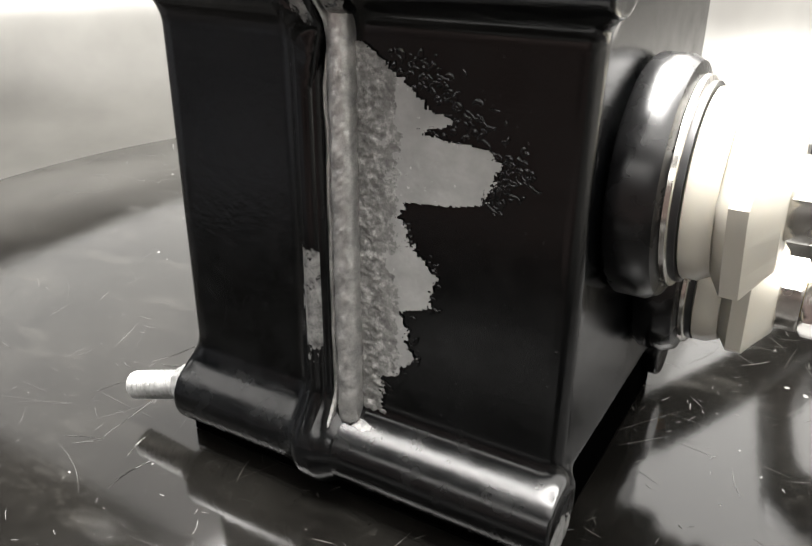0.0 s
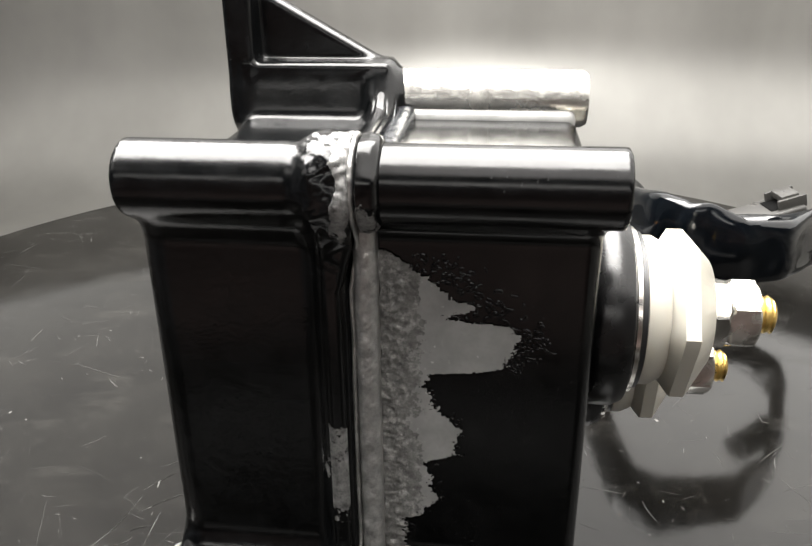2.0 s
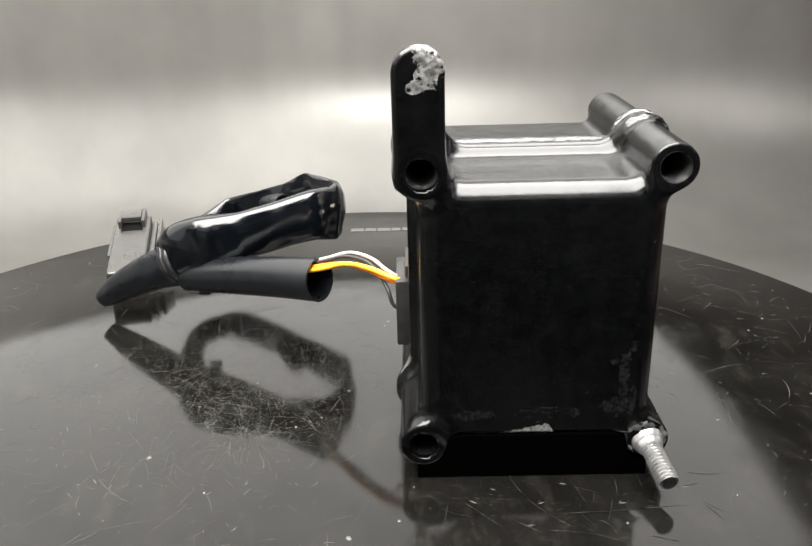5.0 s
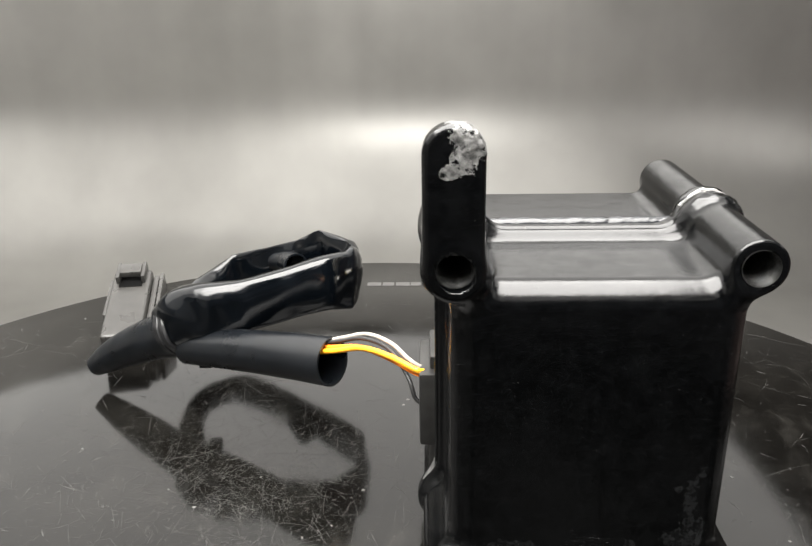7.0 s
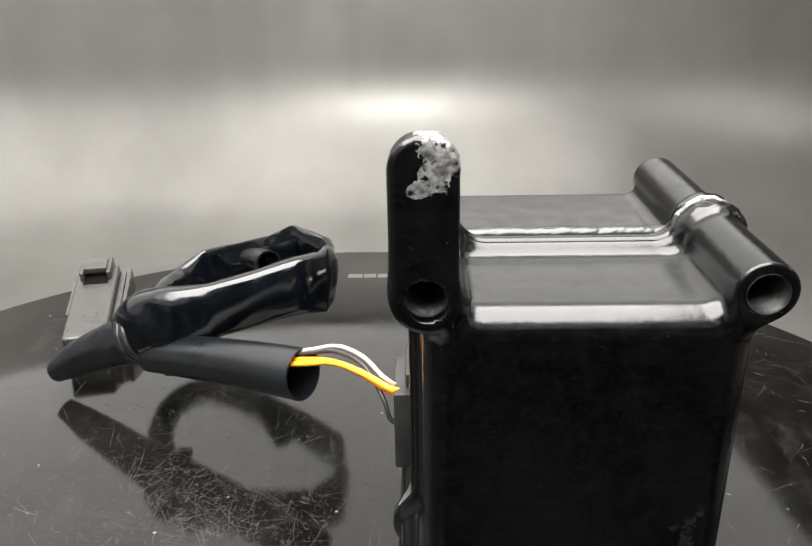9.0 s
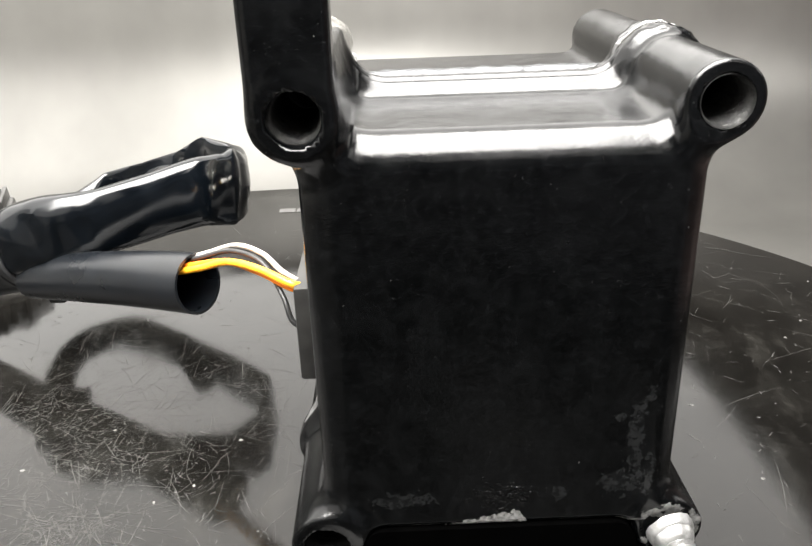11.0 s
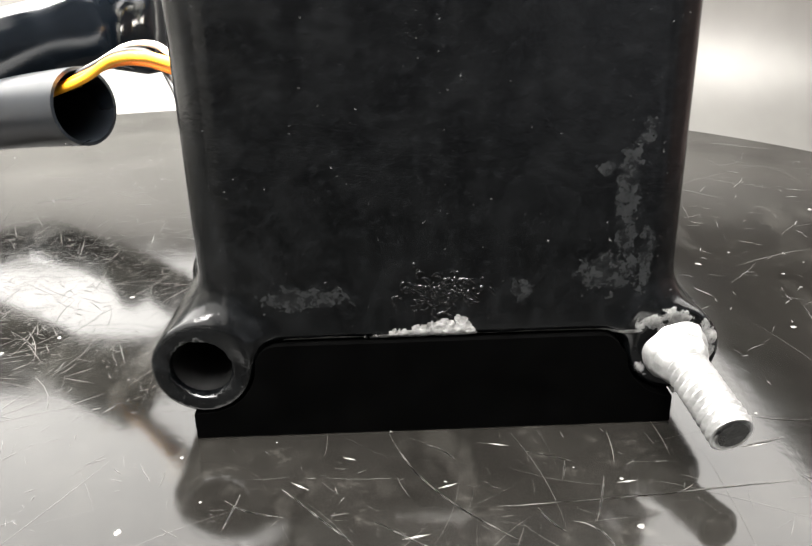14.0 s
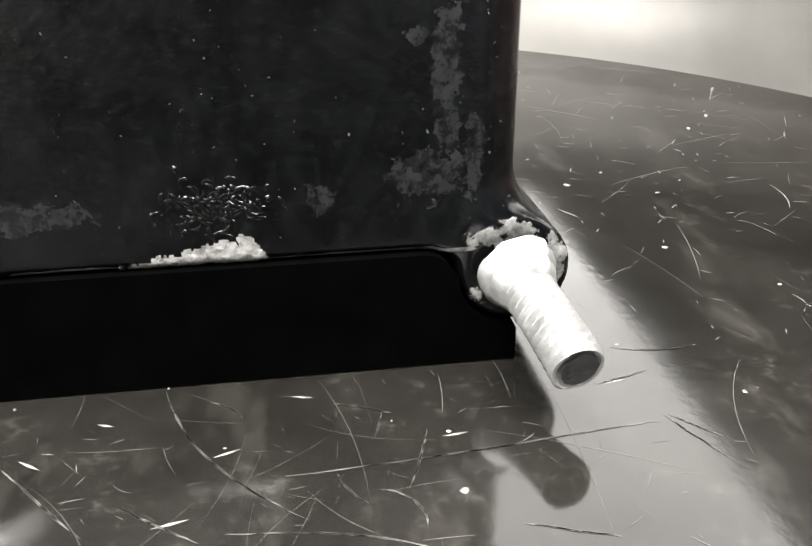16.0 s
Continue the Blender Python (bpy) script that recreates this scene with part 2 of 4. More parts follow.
# ---- building helpers (sizes in centimetres) ----
def mesh_of(name, verts, faces, material, smooth=True, normals=None):
    me = bpy.data.meshes.new(name)
    me.from_pydata([tuple(float(c) * CM for c in v) for v in verts], [], [tuple(int(i) for i in f) for f in faces])
    me.validate()
    me.materials.append(material)
    me.polygons.foreach_set("use_smooth", [smooth] * len(me.polygons))
    if normals is not None and len(normals) == len(me.vertices):
        me.normals_split_custom_set_from_vertices([tuple(map(float, n)) for n in normals])
    return me


def thing(name, x, y, z, label, category, group="", kind=""):
    ob = new(name)
    ob.location = (x * CM, y * CM, z * CM)
    ob.empty_display_size = 0.01
    return tagged(ob, label, category, group, kind)


def attach(name, me, parent, label=""):
    ob = new(name, me)
    ob.parent = parent
    return tagged(ob, label) if label else ob


def part(name, bm, material, parent, label="", smooth=True, angle=40):
    """A bmesh in centimetres as one mesh under a thing or a part."""
    bmesh.ops.scale(bm, vec=(CM, CM, CM), verts=bm.verts)
    me = bpy.data.meshes.new(name)
    bm.to_mesh(me)
    bm.free()
    me.materials.append(material)
    if smooth:
        me.polygons.foreach_set("use_smooth", [True] * len(me.polygons))
        me.set_sharp_from_angle(angle=radians(angle))
    return attach(name, me, parent, label)


def sculpt(field, low, high, step):
    """The surface field(x, y, z) = 0 as verts, quads and normals, cut on a grid and drawn onto the surface."""
    low, high = np.array(low, float), np.array(high, float)
    counts = np.ceil((high - low) / step).astype(int) + 1
    axes = [low[k] + step * np.arange(counts[k]) for k in range(3)]
    grid = np.meshgrid(*axes, indexing="ij")
    val = field(*grid)
    inside = val < 0
    corners = [(a, b, c) for a in (0, 1) for b in (0, 1) for c in (0, 1)]
    cut = lambda arr, o: arr[o[0]:counts[0] - 1 + o[0], o[1]:counts[1] - 1 + o[1], o[2]:counts[2] - 1 + o[2]]
    total = sum(cut(inside, o).astype(int) for o in corners)
    active = (total > 0) & (total < 8)
    index = np.full(active.shape, -1)
    index[active] = np.arange(active.sum())
    cells = np.argwhere(active)
    place, hits = np.zeros((len(cells), 3)), np.zeros(len(cells))
    for a in corners:
        for k in range(3):
            if a[k]:
                continue
            b = tuple(v + (j == k) for j, v in enumerate(a))
            va, vb = cut(val, a)[active], cut(val, b)[active]
            cross = (va < 0) != (vb < 0)
            s = np.where(cross, va / np.where(cross, va - vb, 1), 0)
            spot = np.array(a, float)[None] + s[:, None] * (np.arange(3) == k)
            place += spot * cross[:, None]
            hits += cross
    pts = low + step * (cells + place / hits[:, None])

    def slope(p):
        e = step * 0.2
        g = np.stack([(field(*(p + e * d).T) - field(*(p - e * d).T)) / (2 * e) for d in np.eye(3)], 1)
        return g

    for _ in range(3):
        g = slope(pts)
        move = field(*pts.T)[:, None] * g / np.maximum((g * g).sum(1, keepdims=True), 0.2)
        pts = pts - np.clip(move, -step, step)
    g = slope(pts)
    normals = g / np.maximum(np.linalg.norm(g, axis=1, keepdims=True), 1e-6)
    faces = []
    for k in range(3):
        i, j = (k + 1) % 3, (k + 2) % 3
        first = [slice(None)] * 3
        second = [slice(None)] * 3
        first[k], second[k] = slice(0, -1), slice(1, None)
        edge = inside[tuple(first)] != inside[tuple(second)]
        at = np.argwhere(edge)
        at = at[(at[:, i] > 0) & (at[:, j] > 0) & (at[:, i] < counts[i] - 1) & (at[:, j] < counts[j] - 1)]
        flip = inside[tuple(at.T)]
        unit = np.eye(3, dtype=int)
        q = [index[tuple((at - di * unit[i] - dj * unit[j]).T)] for di, dj in ((1, 1), (0, 1), (0, 0), (1, 0))]
        q = np.stack(q, 1)
        q[~flip] = q[~flip][:, ::-1]
        faces.append(q[(q >= 0).all(1)])
    return pts, np.concatenate(faces), normals


def cast(name, field, low, high, step, material, parent, label=""):
    pts, faces, normals = sculpt(field, low, high, step)
    return attach(name, mesh_of(name, pts, faces, material, True, normals), parent, label)


def melt(a, b, k):
    h = np.clip(0.5 + 0.5 * (b - a) / k, 0, 1)
    return b + (a - b) * h - k * h * (1 - h)


def round_rect(x, z, cx, cz, hx, hz, r):
    qx, qz = np.abs(x - cx) - hx + r, np.abs(z - cz) - hz + r
    return np.minimum(np.maximum(qx, qz), 0) + np.hypot(np.maximum(qx, 0), np.maximum(qz, 0)) - r


def prism(d2, along, lo, hi, r):
    """A flat outline drawn out between lo and hi with rounded edges."""
    qa, qb = d2 + r, np.abs(along - (lo + hi) / 2) - (hi - lo) / 2 + r
    return np.minimum(np.maximum(qa, qb), 0) + np.hypot(np.maximum(qa, 0), np.maximum(qb, 0)) - r


def block(x, y, z, cx, cy, cz, hx, hy, hz, r):
    q = [np.abs(v - c) - h + r for v, c, h in ((x, cx, hx), (y, cy, hy), (z, cz, hz))]
    out = np.sqrt(sum(np.maximum(v, 0) ** 2 for v in q))
    return out + np.minimum(np.maximum(np.maximum(q[0], q[1]), q[2]), 0) - r


def box(cx, cy, cz, sx, sy, sz, bevel=0.04, segments=2, bm=None, m=None):
    bm = bm or bmesh.new()
    made = bmesh.ops.create_cube(bm, size=1)["verts"]
    bmesh.ops.scale(bm, vec=(sx, sy, sz), verts=made)
    if bevel:
        edges = list({e for v in made for e in v.link_edges})
        made = bmesh.ops.bevel(bm, geom=edges, offset=bevel, segments=segments, profile=0.6, affect="EDGES")["verts"]
    bmesh.ops.translate(bm, vec=(cx, cy, cz), verts=made)
    if m is not None:
        bmesh.ops.transform(bm, matrix=m, verts=made)
    return bm


def lathe(profile, sides, centre, axis="y", bm=None, wobble=0.0):
    """Turns (distance along the axis, radius) pairs into a closed solid."""
    bm = bm or bmesh.new()
    rings = []
    for along, rad in profile:
        ring = []
        for k in range(sides):
            a = 2 * math.pi * k / sides
            r = rad * (1 + wobble * noise.noise(Vector((3 * math.cos(a), 3 * math.sin(a), along * 4))))
            u, v = r * math.cos(a), r * math.sin(a)
            p = {"y": (u, along, v), "z": (u, v, along), "x": (along, u, v)}[axis]
            ring.append(bm.verts.new(Vector(p) + Vector(centre)))
        rings.append(ring)
    for a, b in zip(rings, rings[1:]):
        for k in range(sides):
            bm.faces.new((a[k], a[(k + 1) % sides], b[(k + 1) % sides], b[k]))
    bm.faces.new(rings[0])
    bm.faces.new(rings[-1])
    bmesh.ops.recalc_face_normals(bm, faces=bm.faces)
    return bm


def smooth_line(points, steps):
    pts = [Vector(p) for p in points]
    pts = [2 * pts[0] - pts[1]] + pts + [2 * pts[-1] - pts[-2]]
    out = []
    for k in range(1, len(pts) - 2):
        a, b, c, d = pts[k - 1:k + 3]
        for s in range(steps):
            t = s / steps
            out.append(0.5 * (2 * b + (c - a) * t + (2 * a - 5 * b + 4 * c - d) * t * t + (3 * b - a - 3 * c + d) * t ** 3))
    return out + [pts[-2]]


def hose(points, radii, sides=16, steps=10, flat=(1.0, 1.0), crease=0.0, seed=0, hollow=0.0):
    """A tube along a smooth line; flat squashes it, crease wrinkles it, hollow opens its ends to that wall thickness."""
    line = smooth_line(points, steps)
    rad = np.interp(np.linspace(0, 1, len(line)), np.linspace(0, 1, len(radii)), radii)
    bm = bmesh.new()
    up = Vector((0, 0, 1))
    rings, inner = [], []
    for n, p in enumerate(line):
        ahead = (line[min(n + 1, len(line) - 1)] - line[max(n - 1, 0)]).normalized()
        side = ahead.cross(up).normalized()
        top = side.cross(ahead)
        for store, shrink in ((rings, 0.0), (inner, hollow)):
            if shrink == 0 and store is inner:
                continue
            ring = []
            for k in range(sides):
                a = 2 * math.pi * k / sides
                w = 1 + crease * noise.noise(Vector((2.2 * math.cos(a) + seed, 2.2 * math.sin(a), n * 2.2 / steps)))
                r = (rad[n] - shrink) * w
                ring.append(bm.verts.new(p + side * (math.cos(a) * r * flat[0]) + top * (math.sin(a) * r * flat[1])))
            store.append(ring)

    def skin(some):
        for a, b in zip(some, some[1:]):
            for k in range(sides):
                bm.faces.new((a[k], a[(k + 1) % sides], b[(k + 1) % sides], b[k]))

    skin(rings)
    if inner:
        skin(inner)
        for a, b in ((rings[0], inner[0]), (rings[-1], inner[-1])):
            for k in range(sides):
                bm.faces.new((a[k], a[(k + 1) % sides], b[(k + 1) % sides], b[k]))
    else:
        bm.faces.new(rings[0])
        bm.faces.new(rings[-1])
    bmesh.ops.recalc_face_normals(bm, faces=bm.faces)
    return bm


def hexagon(lo, hi, across, chamfer, centre, turn=0.0):
    """A hex nut along y, its outer corners turned down to a cone."""
    r = across / math.sqrt(3)
    sides, bm = 48, bmesh.new()
    rings = []
    for along, most in ((lo, r - chamfer), (lo + chamfer * 0.6, r), (hi - chamfer * 0.6, r), (hi, r - chamfer)):
        ring = []
        for k in range(sides):
            a = 2 * math.pi * k / sides
            b = (a - turn) % (math.pi / 3) - math.pi / 6
            rad = min(most, across / 2 / math.cos(b))
            ring.append(bm.verts.new((centre[0] + rad * math.cos(a), along, centre[2] + rad * math.sin(a))))
        rings.append(ring)
    for a, b in zip(rings, rings[1:]):
        for k in range(sides):
            bm.faces.new((a[k], a[(k + 1) % sides], b[(k + 1) % sides], b[k]))
    bm.faces.new(rings[0])
    bm.faces.new(rings[-1])
    bmesh.ops.recalc_face_normals(bm, faces=bm.faces)
    return bm


def screw(lo, hi, radius, pitch, depth, centre, sides=32, hollow=False):
    """A thread along y as a helical ridge on a rod."""
    bm, rings = bmesh.new(), []
    rows = int((hi - lo) / pitch * 6)
    for n in range(rows + 1):
        along = lo + (hi - lo) * n / rows
        ring = []
        for k in range(sides):
            a = 2 * math.pi * k / sides
            phase = ((along / pitch) - a / (2 * math.pi)) % 1.0
            r = radius - depth * abs(2 * phase - 1)
            end = min(1, (hi - along) / (pitch * 0.9) * 0.5 + 0.72)
            ring.append(bm.verts.new((centre[0] + r * end * math.cos(a), along, centre[2] + r * end * math.sin(a))))
        rings.append(ring)
    if hollow:
        for rad, deep in ((0.86, 0.0), (0.72, 0.03), (0.4, 0.07)):
            rings.insert(0, [bm.verts.new((centre[0] + rad * radius * math.cos(2 * math.pi * k / sides), lo + deep, centre[2] + rad * radius * math.sin(2 * math.pi * k / sides)))
                             for k in range(sides)])
    for a, b in zip(rings, rings[1:]):
        for k in range(sides):
            bm.faces.new((a[k], a[(k + 1) % sides], b[(k + 1) % sides], b[k]))
    bm.faces.new(rings[0])
    bm.faces.new(rings[-1])
    bmesh.ops.recalc_face_normals(bm, faces=bm.faces)
    return bm


# ---- the setting: sweep, ceiling, turntable ----
R, BEND, FLOOR = 85.0, 20.0, -22.0
PROFILE = [(0.02, FLOOR), (12, FLOOR), (24, FLOOR), (40, FLOOR), (56, FLOOR), (R - BEND, FLOOR)]
PROFILE += [(R - BEND + BEND * math.sin(a), FLOOR + BEND - BEND * math.cos(a)) for a in np.linspace(0.06, math.pi / 2, 26)]
PROFILE += [(R, z) for z in np.linspace(FLOOR + BEND + 6, 60, 8)]


def plan(a):
    """How far the sheet stands off along a heading: two straight runs with a wide round corner between."""
    u, v, c = math.cos(a), math.sin(a), 0.4 * R
    if u > 0 and v > 0 and 0.4 < v / u < 2.5:
        return c * (u + v) + math.sqrt((c * (u + v)) ** 2 - 2 * c * c + (R - c) ** 2)
    return min(1.45 * R, R / max(u, v, 0.01))


def sweep(name, material, start, end, label, category):
    """A sheet that runs flat under the table and curls up round it, from one heading to another."""
    sides, verts, faces = int((end - start) / 2), [], []
    for rad, z in PROFILE:
        for k in range(sides + 1):
            a = radians(start + (end - start) * k / sides)
            far = rad / R * plan(a)
            verts.append((-far * math.sin(a), far * math.cos(a), z))
    for n in range(len(PROFILE) - 1):
        for k in range(sides):
            p = n * (sides + 1) + k
            faces.append((p, p + 1, p + sides + 2, p + sides + 1))
    ob = new(name, mesh_of(name, verts, faces, material))
    ob.location = CENTRE
    tagged(ob, label, category, kind="structure")
    solid = ob.modifiers.new("thickness", "SOLIDIFY")
    solid.thickness, solid.offset = 0.004, 1


sweep("backdrop", SHEET, -52, 166, "grey satin sheet curling up behind the table", "backdrop")
# unseen walls, added to close the scene and shape the box's reflections
sweep("added_wall_dark", DARK_CLOTH, 166, 236, "unseen grey mottled cloth added for reflections", "wall")
sweep("added_wall_brown", BROWN_CLOTH, 236, 308, "unseen brown cloth added for reflections", "wall")
# unseen ceiling, added to close the top
bm = lathe([(60, 126), (61.5, 126)], 72, (0, 0, 0), "z")
bmesh.ops.scale(bm, vec=(CM, CM, CM), verts=bm.verts)
ceil_me = bpy.data.meshes.new("ceiling")
bm.to_mesh(ceil_me)
bm.free()
ceil_me.materials.append(DARK_CLOTH)
ceiling = tagged(new("ceiling", ceil_me), "unseen plain dark ceiling added over the table", "ceiling", kind="structure")
ceiling.location = CENTRE

# unseen housings: the first two for the overhead light, the rest for added fills
for x, y, z, wide, deep, thick in ((-20.65, 40.14, 30.2, 98, 86, 2.6), (-6.15, -3.86, 28.6, 32, 34, 1.0), (-52.15, -48.86, 30.2, 70, 92, 2.6), (69.85, 3.14, 30.2, 24, 80, 2.6), (7, -39, 30.2, 9, 40, 2.6),
                                   (26, -39, 30.2, 12, 40, 2.6)):
    lamp_thing = thing("light_panel", x, y, z, "unseen flat white light panel hung over the turntable", "light panel", "light panels")
    part("backing", box(0, 0, 0.1 + thick / 2, wide, deep, thick, 0.4), LAMP_SHELL, lamp_thing)
    part("cord", lathe([(0.1 + thick, 0.3), (59.95 - z, 0.3)], 16, (0, 0, 0), "z"), RUBBER, lamp_thing)

turntable = thing("turntable", -4.57, 2.39, 0, "round glossy black turntable with scratches and dust", "turntable")
TABLE_R = 15.71
part("disc", lathe([(-1.6, TABLE_R - 0.3), (-1.5, TABLE_R), (-0.12, TABLE_R), (-0.03, TABLE_R - 0.05), (0, TABLE_R - 0.14), (0, 8)], 192, (0, 0, 0), "z"), TABLE, turntable)
part("pedestal", lathe([(-22, 9), (-21.7, 9.2), (-2.4, 8.4), (-1.6, 8.2)], 96, (0, 0, 0), "z"), RUBBER, turntable)


def ribbon(verts, faces, points, width, z):
    """A thin tapering stroke on the table's top."""
    n0 = len(verts)
    for n, (x, y) in enumerate(points):
        ax, ay = points[min(n + 1, len(points) - 1)], points[max(n - 1, 0)]
        dx, dy = ax[0] - ay[0], ax[1] - ay[1]
        long = math.hypot(dx, dy) or 1
        w = width * (1 - 0.85 * abs(2 * n / (len(points) - 1) - 1) ** 2) / 2
        verts += [(x - dy / long * w, y + dx / long * w, z), (x + dy / long * w, y - dx / long * w, z)]
    for n in range(len(points) - 1):
        a = n0 + 2 * n
        faces.append((a, a + 1, a + 3, a + 2))


rng = random.Random(4)
verts, faces = [], []
for _ in range(3700):
    a, r = rng.uniform(0, 2 * math.pi), TABLE_R * math.sqrt(rng.uniform(0.0, 0.96))
    x, y = r * math.cos(a), r * math.sin(a)
    turn, bend, long = rng.uniform(0, 2 * math.pi), rng.gauss(0, 0.3), min(1.7, 0.09 * rng.paretovariate(1.15))
    pts = []
    for n in range(9):
        pts.append((x, y))
        x, y, turn = x + long / 9 * math.cos(turn), y + long / 9 * math.sin(turn), turn + bend / 9
    if max(math.hypot(*p) for p in pts) < TABLE_R - 0.2:
        close = abs(x - 5) < 4 and y < -1.9  # the strip before the box is worn finer
        if close and rng.random() < 0.5:
            continue
        ribbon(verts, faces, pts, rng.uniform(0.002, 0.004 if long > 1 else 0.008) * (1 if close else rng.choice((1.2, 1.4, 1.4, 1.6, 1.8, 3.2))), 0.003)
near = random.Random(21)
for tries in range(3800):
    x, y = (near.gauss(4.4, 3.2), near.gauss(-4.5, 2.6)) if tries < 600 else (near.gauss(-2.6, 2.2), near.gauss(1.2, 1.7)) if tries < 3400 else (near.gauss(-1.75, 0.45), near.gauss(-1.0, 0.22))
    turn, bend, long = near.uniform(0, 2 * math.pi), near.gauss(0, 0.35), min(1.2, (0.07 if tries < 600 else 0.075) * near.paretovariate(1.0))
    pts = []
    for n in range(6):
        pts.append((x, y))
        x, y, turn = x + long / 6 * math.cos(turn), y + long / 6 * math.sin(turn), turn + bend / 6
    if max(math.hypot(*p) for p in pts) < TABLE_R - 0.2:
        ribbon(verts, faces, pts, near.uniform(0.002, 0.006) * (0.5 if tries < 600 else 1.4), 0.0035)
# the long scratches before the box: start, heading, length, bend
for x, y, turn, long, bend in ((-0.58, -0.08, -75, 1.92, 0.56), (0.32, -1.22, 0, 2.66, 0), (-0.03, -1.69, -6, 1.32, -0.28), (1.74, -1.87, -17, 0.56, -0.1), (1.31, -0.87, -104, 0.61, -0.15), (-1.53, -0.88, -47, 0.97, 0),
                               (-0.71, -1.35, -37, 0.65, 0), (0.68, -0.45, -21, 0.45, -0.15), (0.92, -1.44, -15, 0.5, -1.6), (1.02, -0.63, -105, 0.27, 0), (0.66, -1.25, -76, 0.35, 0.6), (2.99, 0, -25, 0.75, 0.85),
                               (2.67, -0.51, 13, 0.5, 0.1), (-2, -1.01, -43, 0.6, 0.6), (-1.88, -0.93, -95, 0.46, 0), (-0.22, -0.3, -27, 0.35, -0.6), (3.03, -0.96, -70, 0.6, 0), (3.06, -0.96, -46, 0.4, 0)):
    x, y, turn, pts = x + 4.57, y - 2.39, radians(turn), []
    for n in range(15):
        pts.append((x, y))
        x, y, turn = x + long / 14 * math.cos(turn), y + long / 14 * math.sin(turn), turn + bend / 14 + near.gauss(0, 0.02)
    for _ in range(2):  # two frayed strands each
        ribbon(verts, faces, [(u + near.gauss(0, 0.003), v + near.gauss(0, 0.003)) for u, v in pts], 0.011, 0.004)
tagged(attach("scratched_film", mesh_of("scratched_film", verts, faces, SCRATCH, False), turntable, "fine pale scratches"), kind="stuff")

verts, faces = [], []
KNOWN = [(-3.35, 7.09, 0.05), (-5.31, -2.99, 0.09), (-3.73, -1.81, 0.07), (-2.81, -1.36, 0.04), (-7.65, 2.86, 0.05), (3.96, 3.98, 0.06), (6.79, 6.31, 0.04), (5.0, 3.51, 0.03), (7.46, 7.03, 0.04),
         (-8.23, 0.82, 0.06), (-5.21, 1.91, 0.04), (-3.24, 7.37, 0.06), (-0.09, -0.86, 0.015), (1.46, -0.91, 0.02), (-0.56, -0.05, 0.015), (3.07, 0.04, 0.02)]
spots = [(x + 4.57, y - 2.39, size) for x, y, size in KNOWN]
SLIVERS = [(-1.37, -0.85, -35, 0.11), (-0.95, -0.47, -20, 0.07), (0.45, -0.33, -15, 0.1), (1.5, -0.95, 7, 0.1), (-0.37, -1.55, 12, 0.12), (-0.07, -0.92, 20, 0.1), (2.85, -0.49, 12, 0.1)]
for _ in range(300):
    a, r = rng.uniform(0, 2 * math.pi), TABLE_R * math.sqrt(rng.uniform(0.0, 0.97))
    spots.append((r * math.cos(a), r * math.sin(a), min(0.04, 0.008 * rng.paretovariate(1.6))))
for x, y, size in spots:
    n0, k, turn, long = len(verts), rng.randint(5, 8), rng.uniform(0, 6.3), rng.uniform(0.4, 1)
    for j in range(k):
        a = 2 * math.pi * j / k
        u, v = size * math.cos(a) * rng.uniform(0.7, 1.2), size * long * math.sin(a) * rng.uniform(0.7, 1.2)
        verts.append((x + u * math.cos(turn) - v * math.sin(turn), y + u * math.sin(turn) + v * math.cos(turn), 0.0))
    verts.append((x, y, size * 0.35))
    faces += [(n0 + j, n0 + (j + 1) % k, n0 + k) for j in range(k)]
for x, y, turn, half in SLIVERS:
    c, q, n0 = math.cos(radians(turn)), math.sin(radians(turn)), len(verts)
    for u, v, z in ((-half, 0, 0), (0, -0.013, 0), (half, 0, 0), (0, 0.013, 0), (0, 0, 0.008)):
        verts.append((x + 4.57 + u * c - v * q, y - 2.39 + u * q + v * c, z))
    faces += [(n0 + j, n0 + (j + 1) % 4, n0 + 4) for j in range(4)]
tagged(attach("dust", mesh_of("dust", verts, faces, FLECK), turntable, "pale dust flecks"), kind="stuff")

# worn print near the rim, as plain bars
for x0, wide in ((-0.35, 0.5), (0.2, 0.42), (0.68, 0.5), (1.22, 0.36), (1.65, 0.44), (2.15, 0.5), (2.75, 0.3)):
    part("print_bar", box(x0 + wide / 2, 13.3, 0.004, wide, 0.34, 0.006, 0), LETTER, turntable, "worn white print", smooth=False)

# ---- the relay box ----
relay = thing("relay_box", 0, 0, 0, "black painted metal relay box with chipped seam on the turntable", "relay")
BOSS = {"tl": (-2.26, 6.35, 0.455), "tr": (2.19, 6.35, 0.43), "bl": (-2.31, 0.77, 0.47), "br": (2.17, 0.75, 0.44)}
MIDX, MIDZ, HALFX, HALFZ = -0.068, 3.545, 2.256, 2.565


def ripple(x, y, z, f):
    """Uneven waves for worn and smeared metal."""
    return (np.sin(f * (x + 0.7 * y)) * np.cos(f * (1.3 * z - 0.4 * x)) + 0.6 * np.sin(f * 2.1 * (z + 0.3 * y) + 1.7) * np.cos(f * 1.7 * (x - y) + 0.6)
            + 0.4 * np.sin(f * 4.3 * y + 2.1 * np.sin(f * 2.3 * z)) * np.cos(f * 3.9 * (z - x)))


def torn(x, y, z):
    """How far the seam is torn up, most of all on the upper boss."""
    d = np.sqrt((x - 2.3) ** 2 + ((z - 6.5) * 0.8) ** 2)
    return np.clip(1.1 - d, 0, 1)


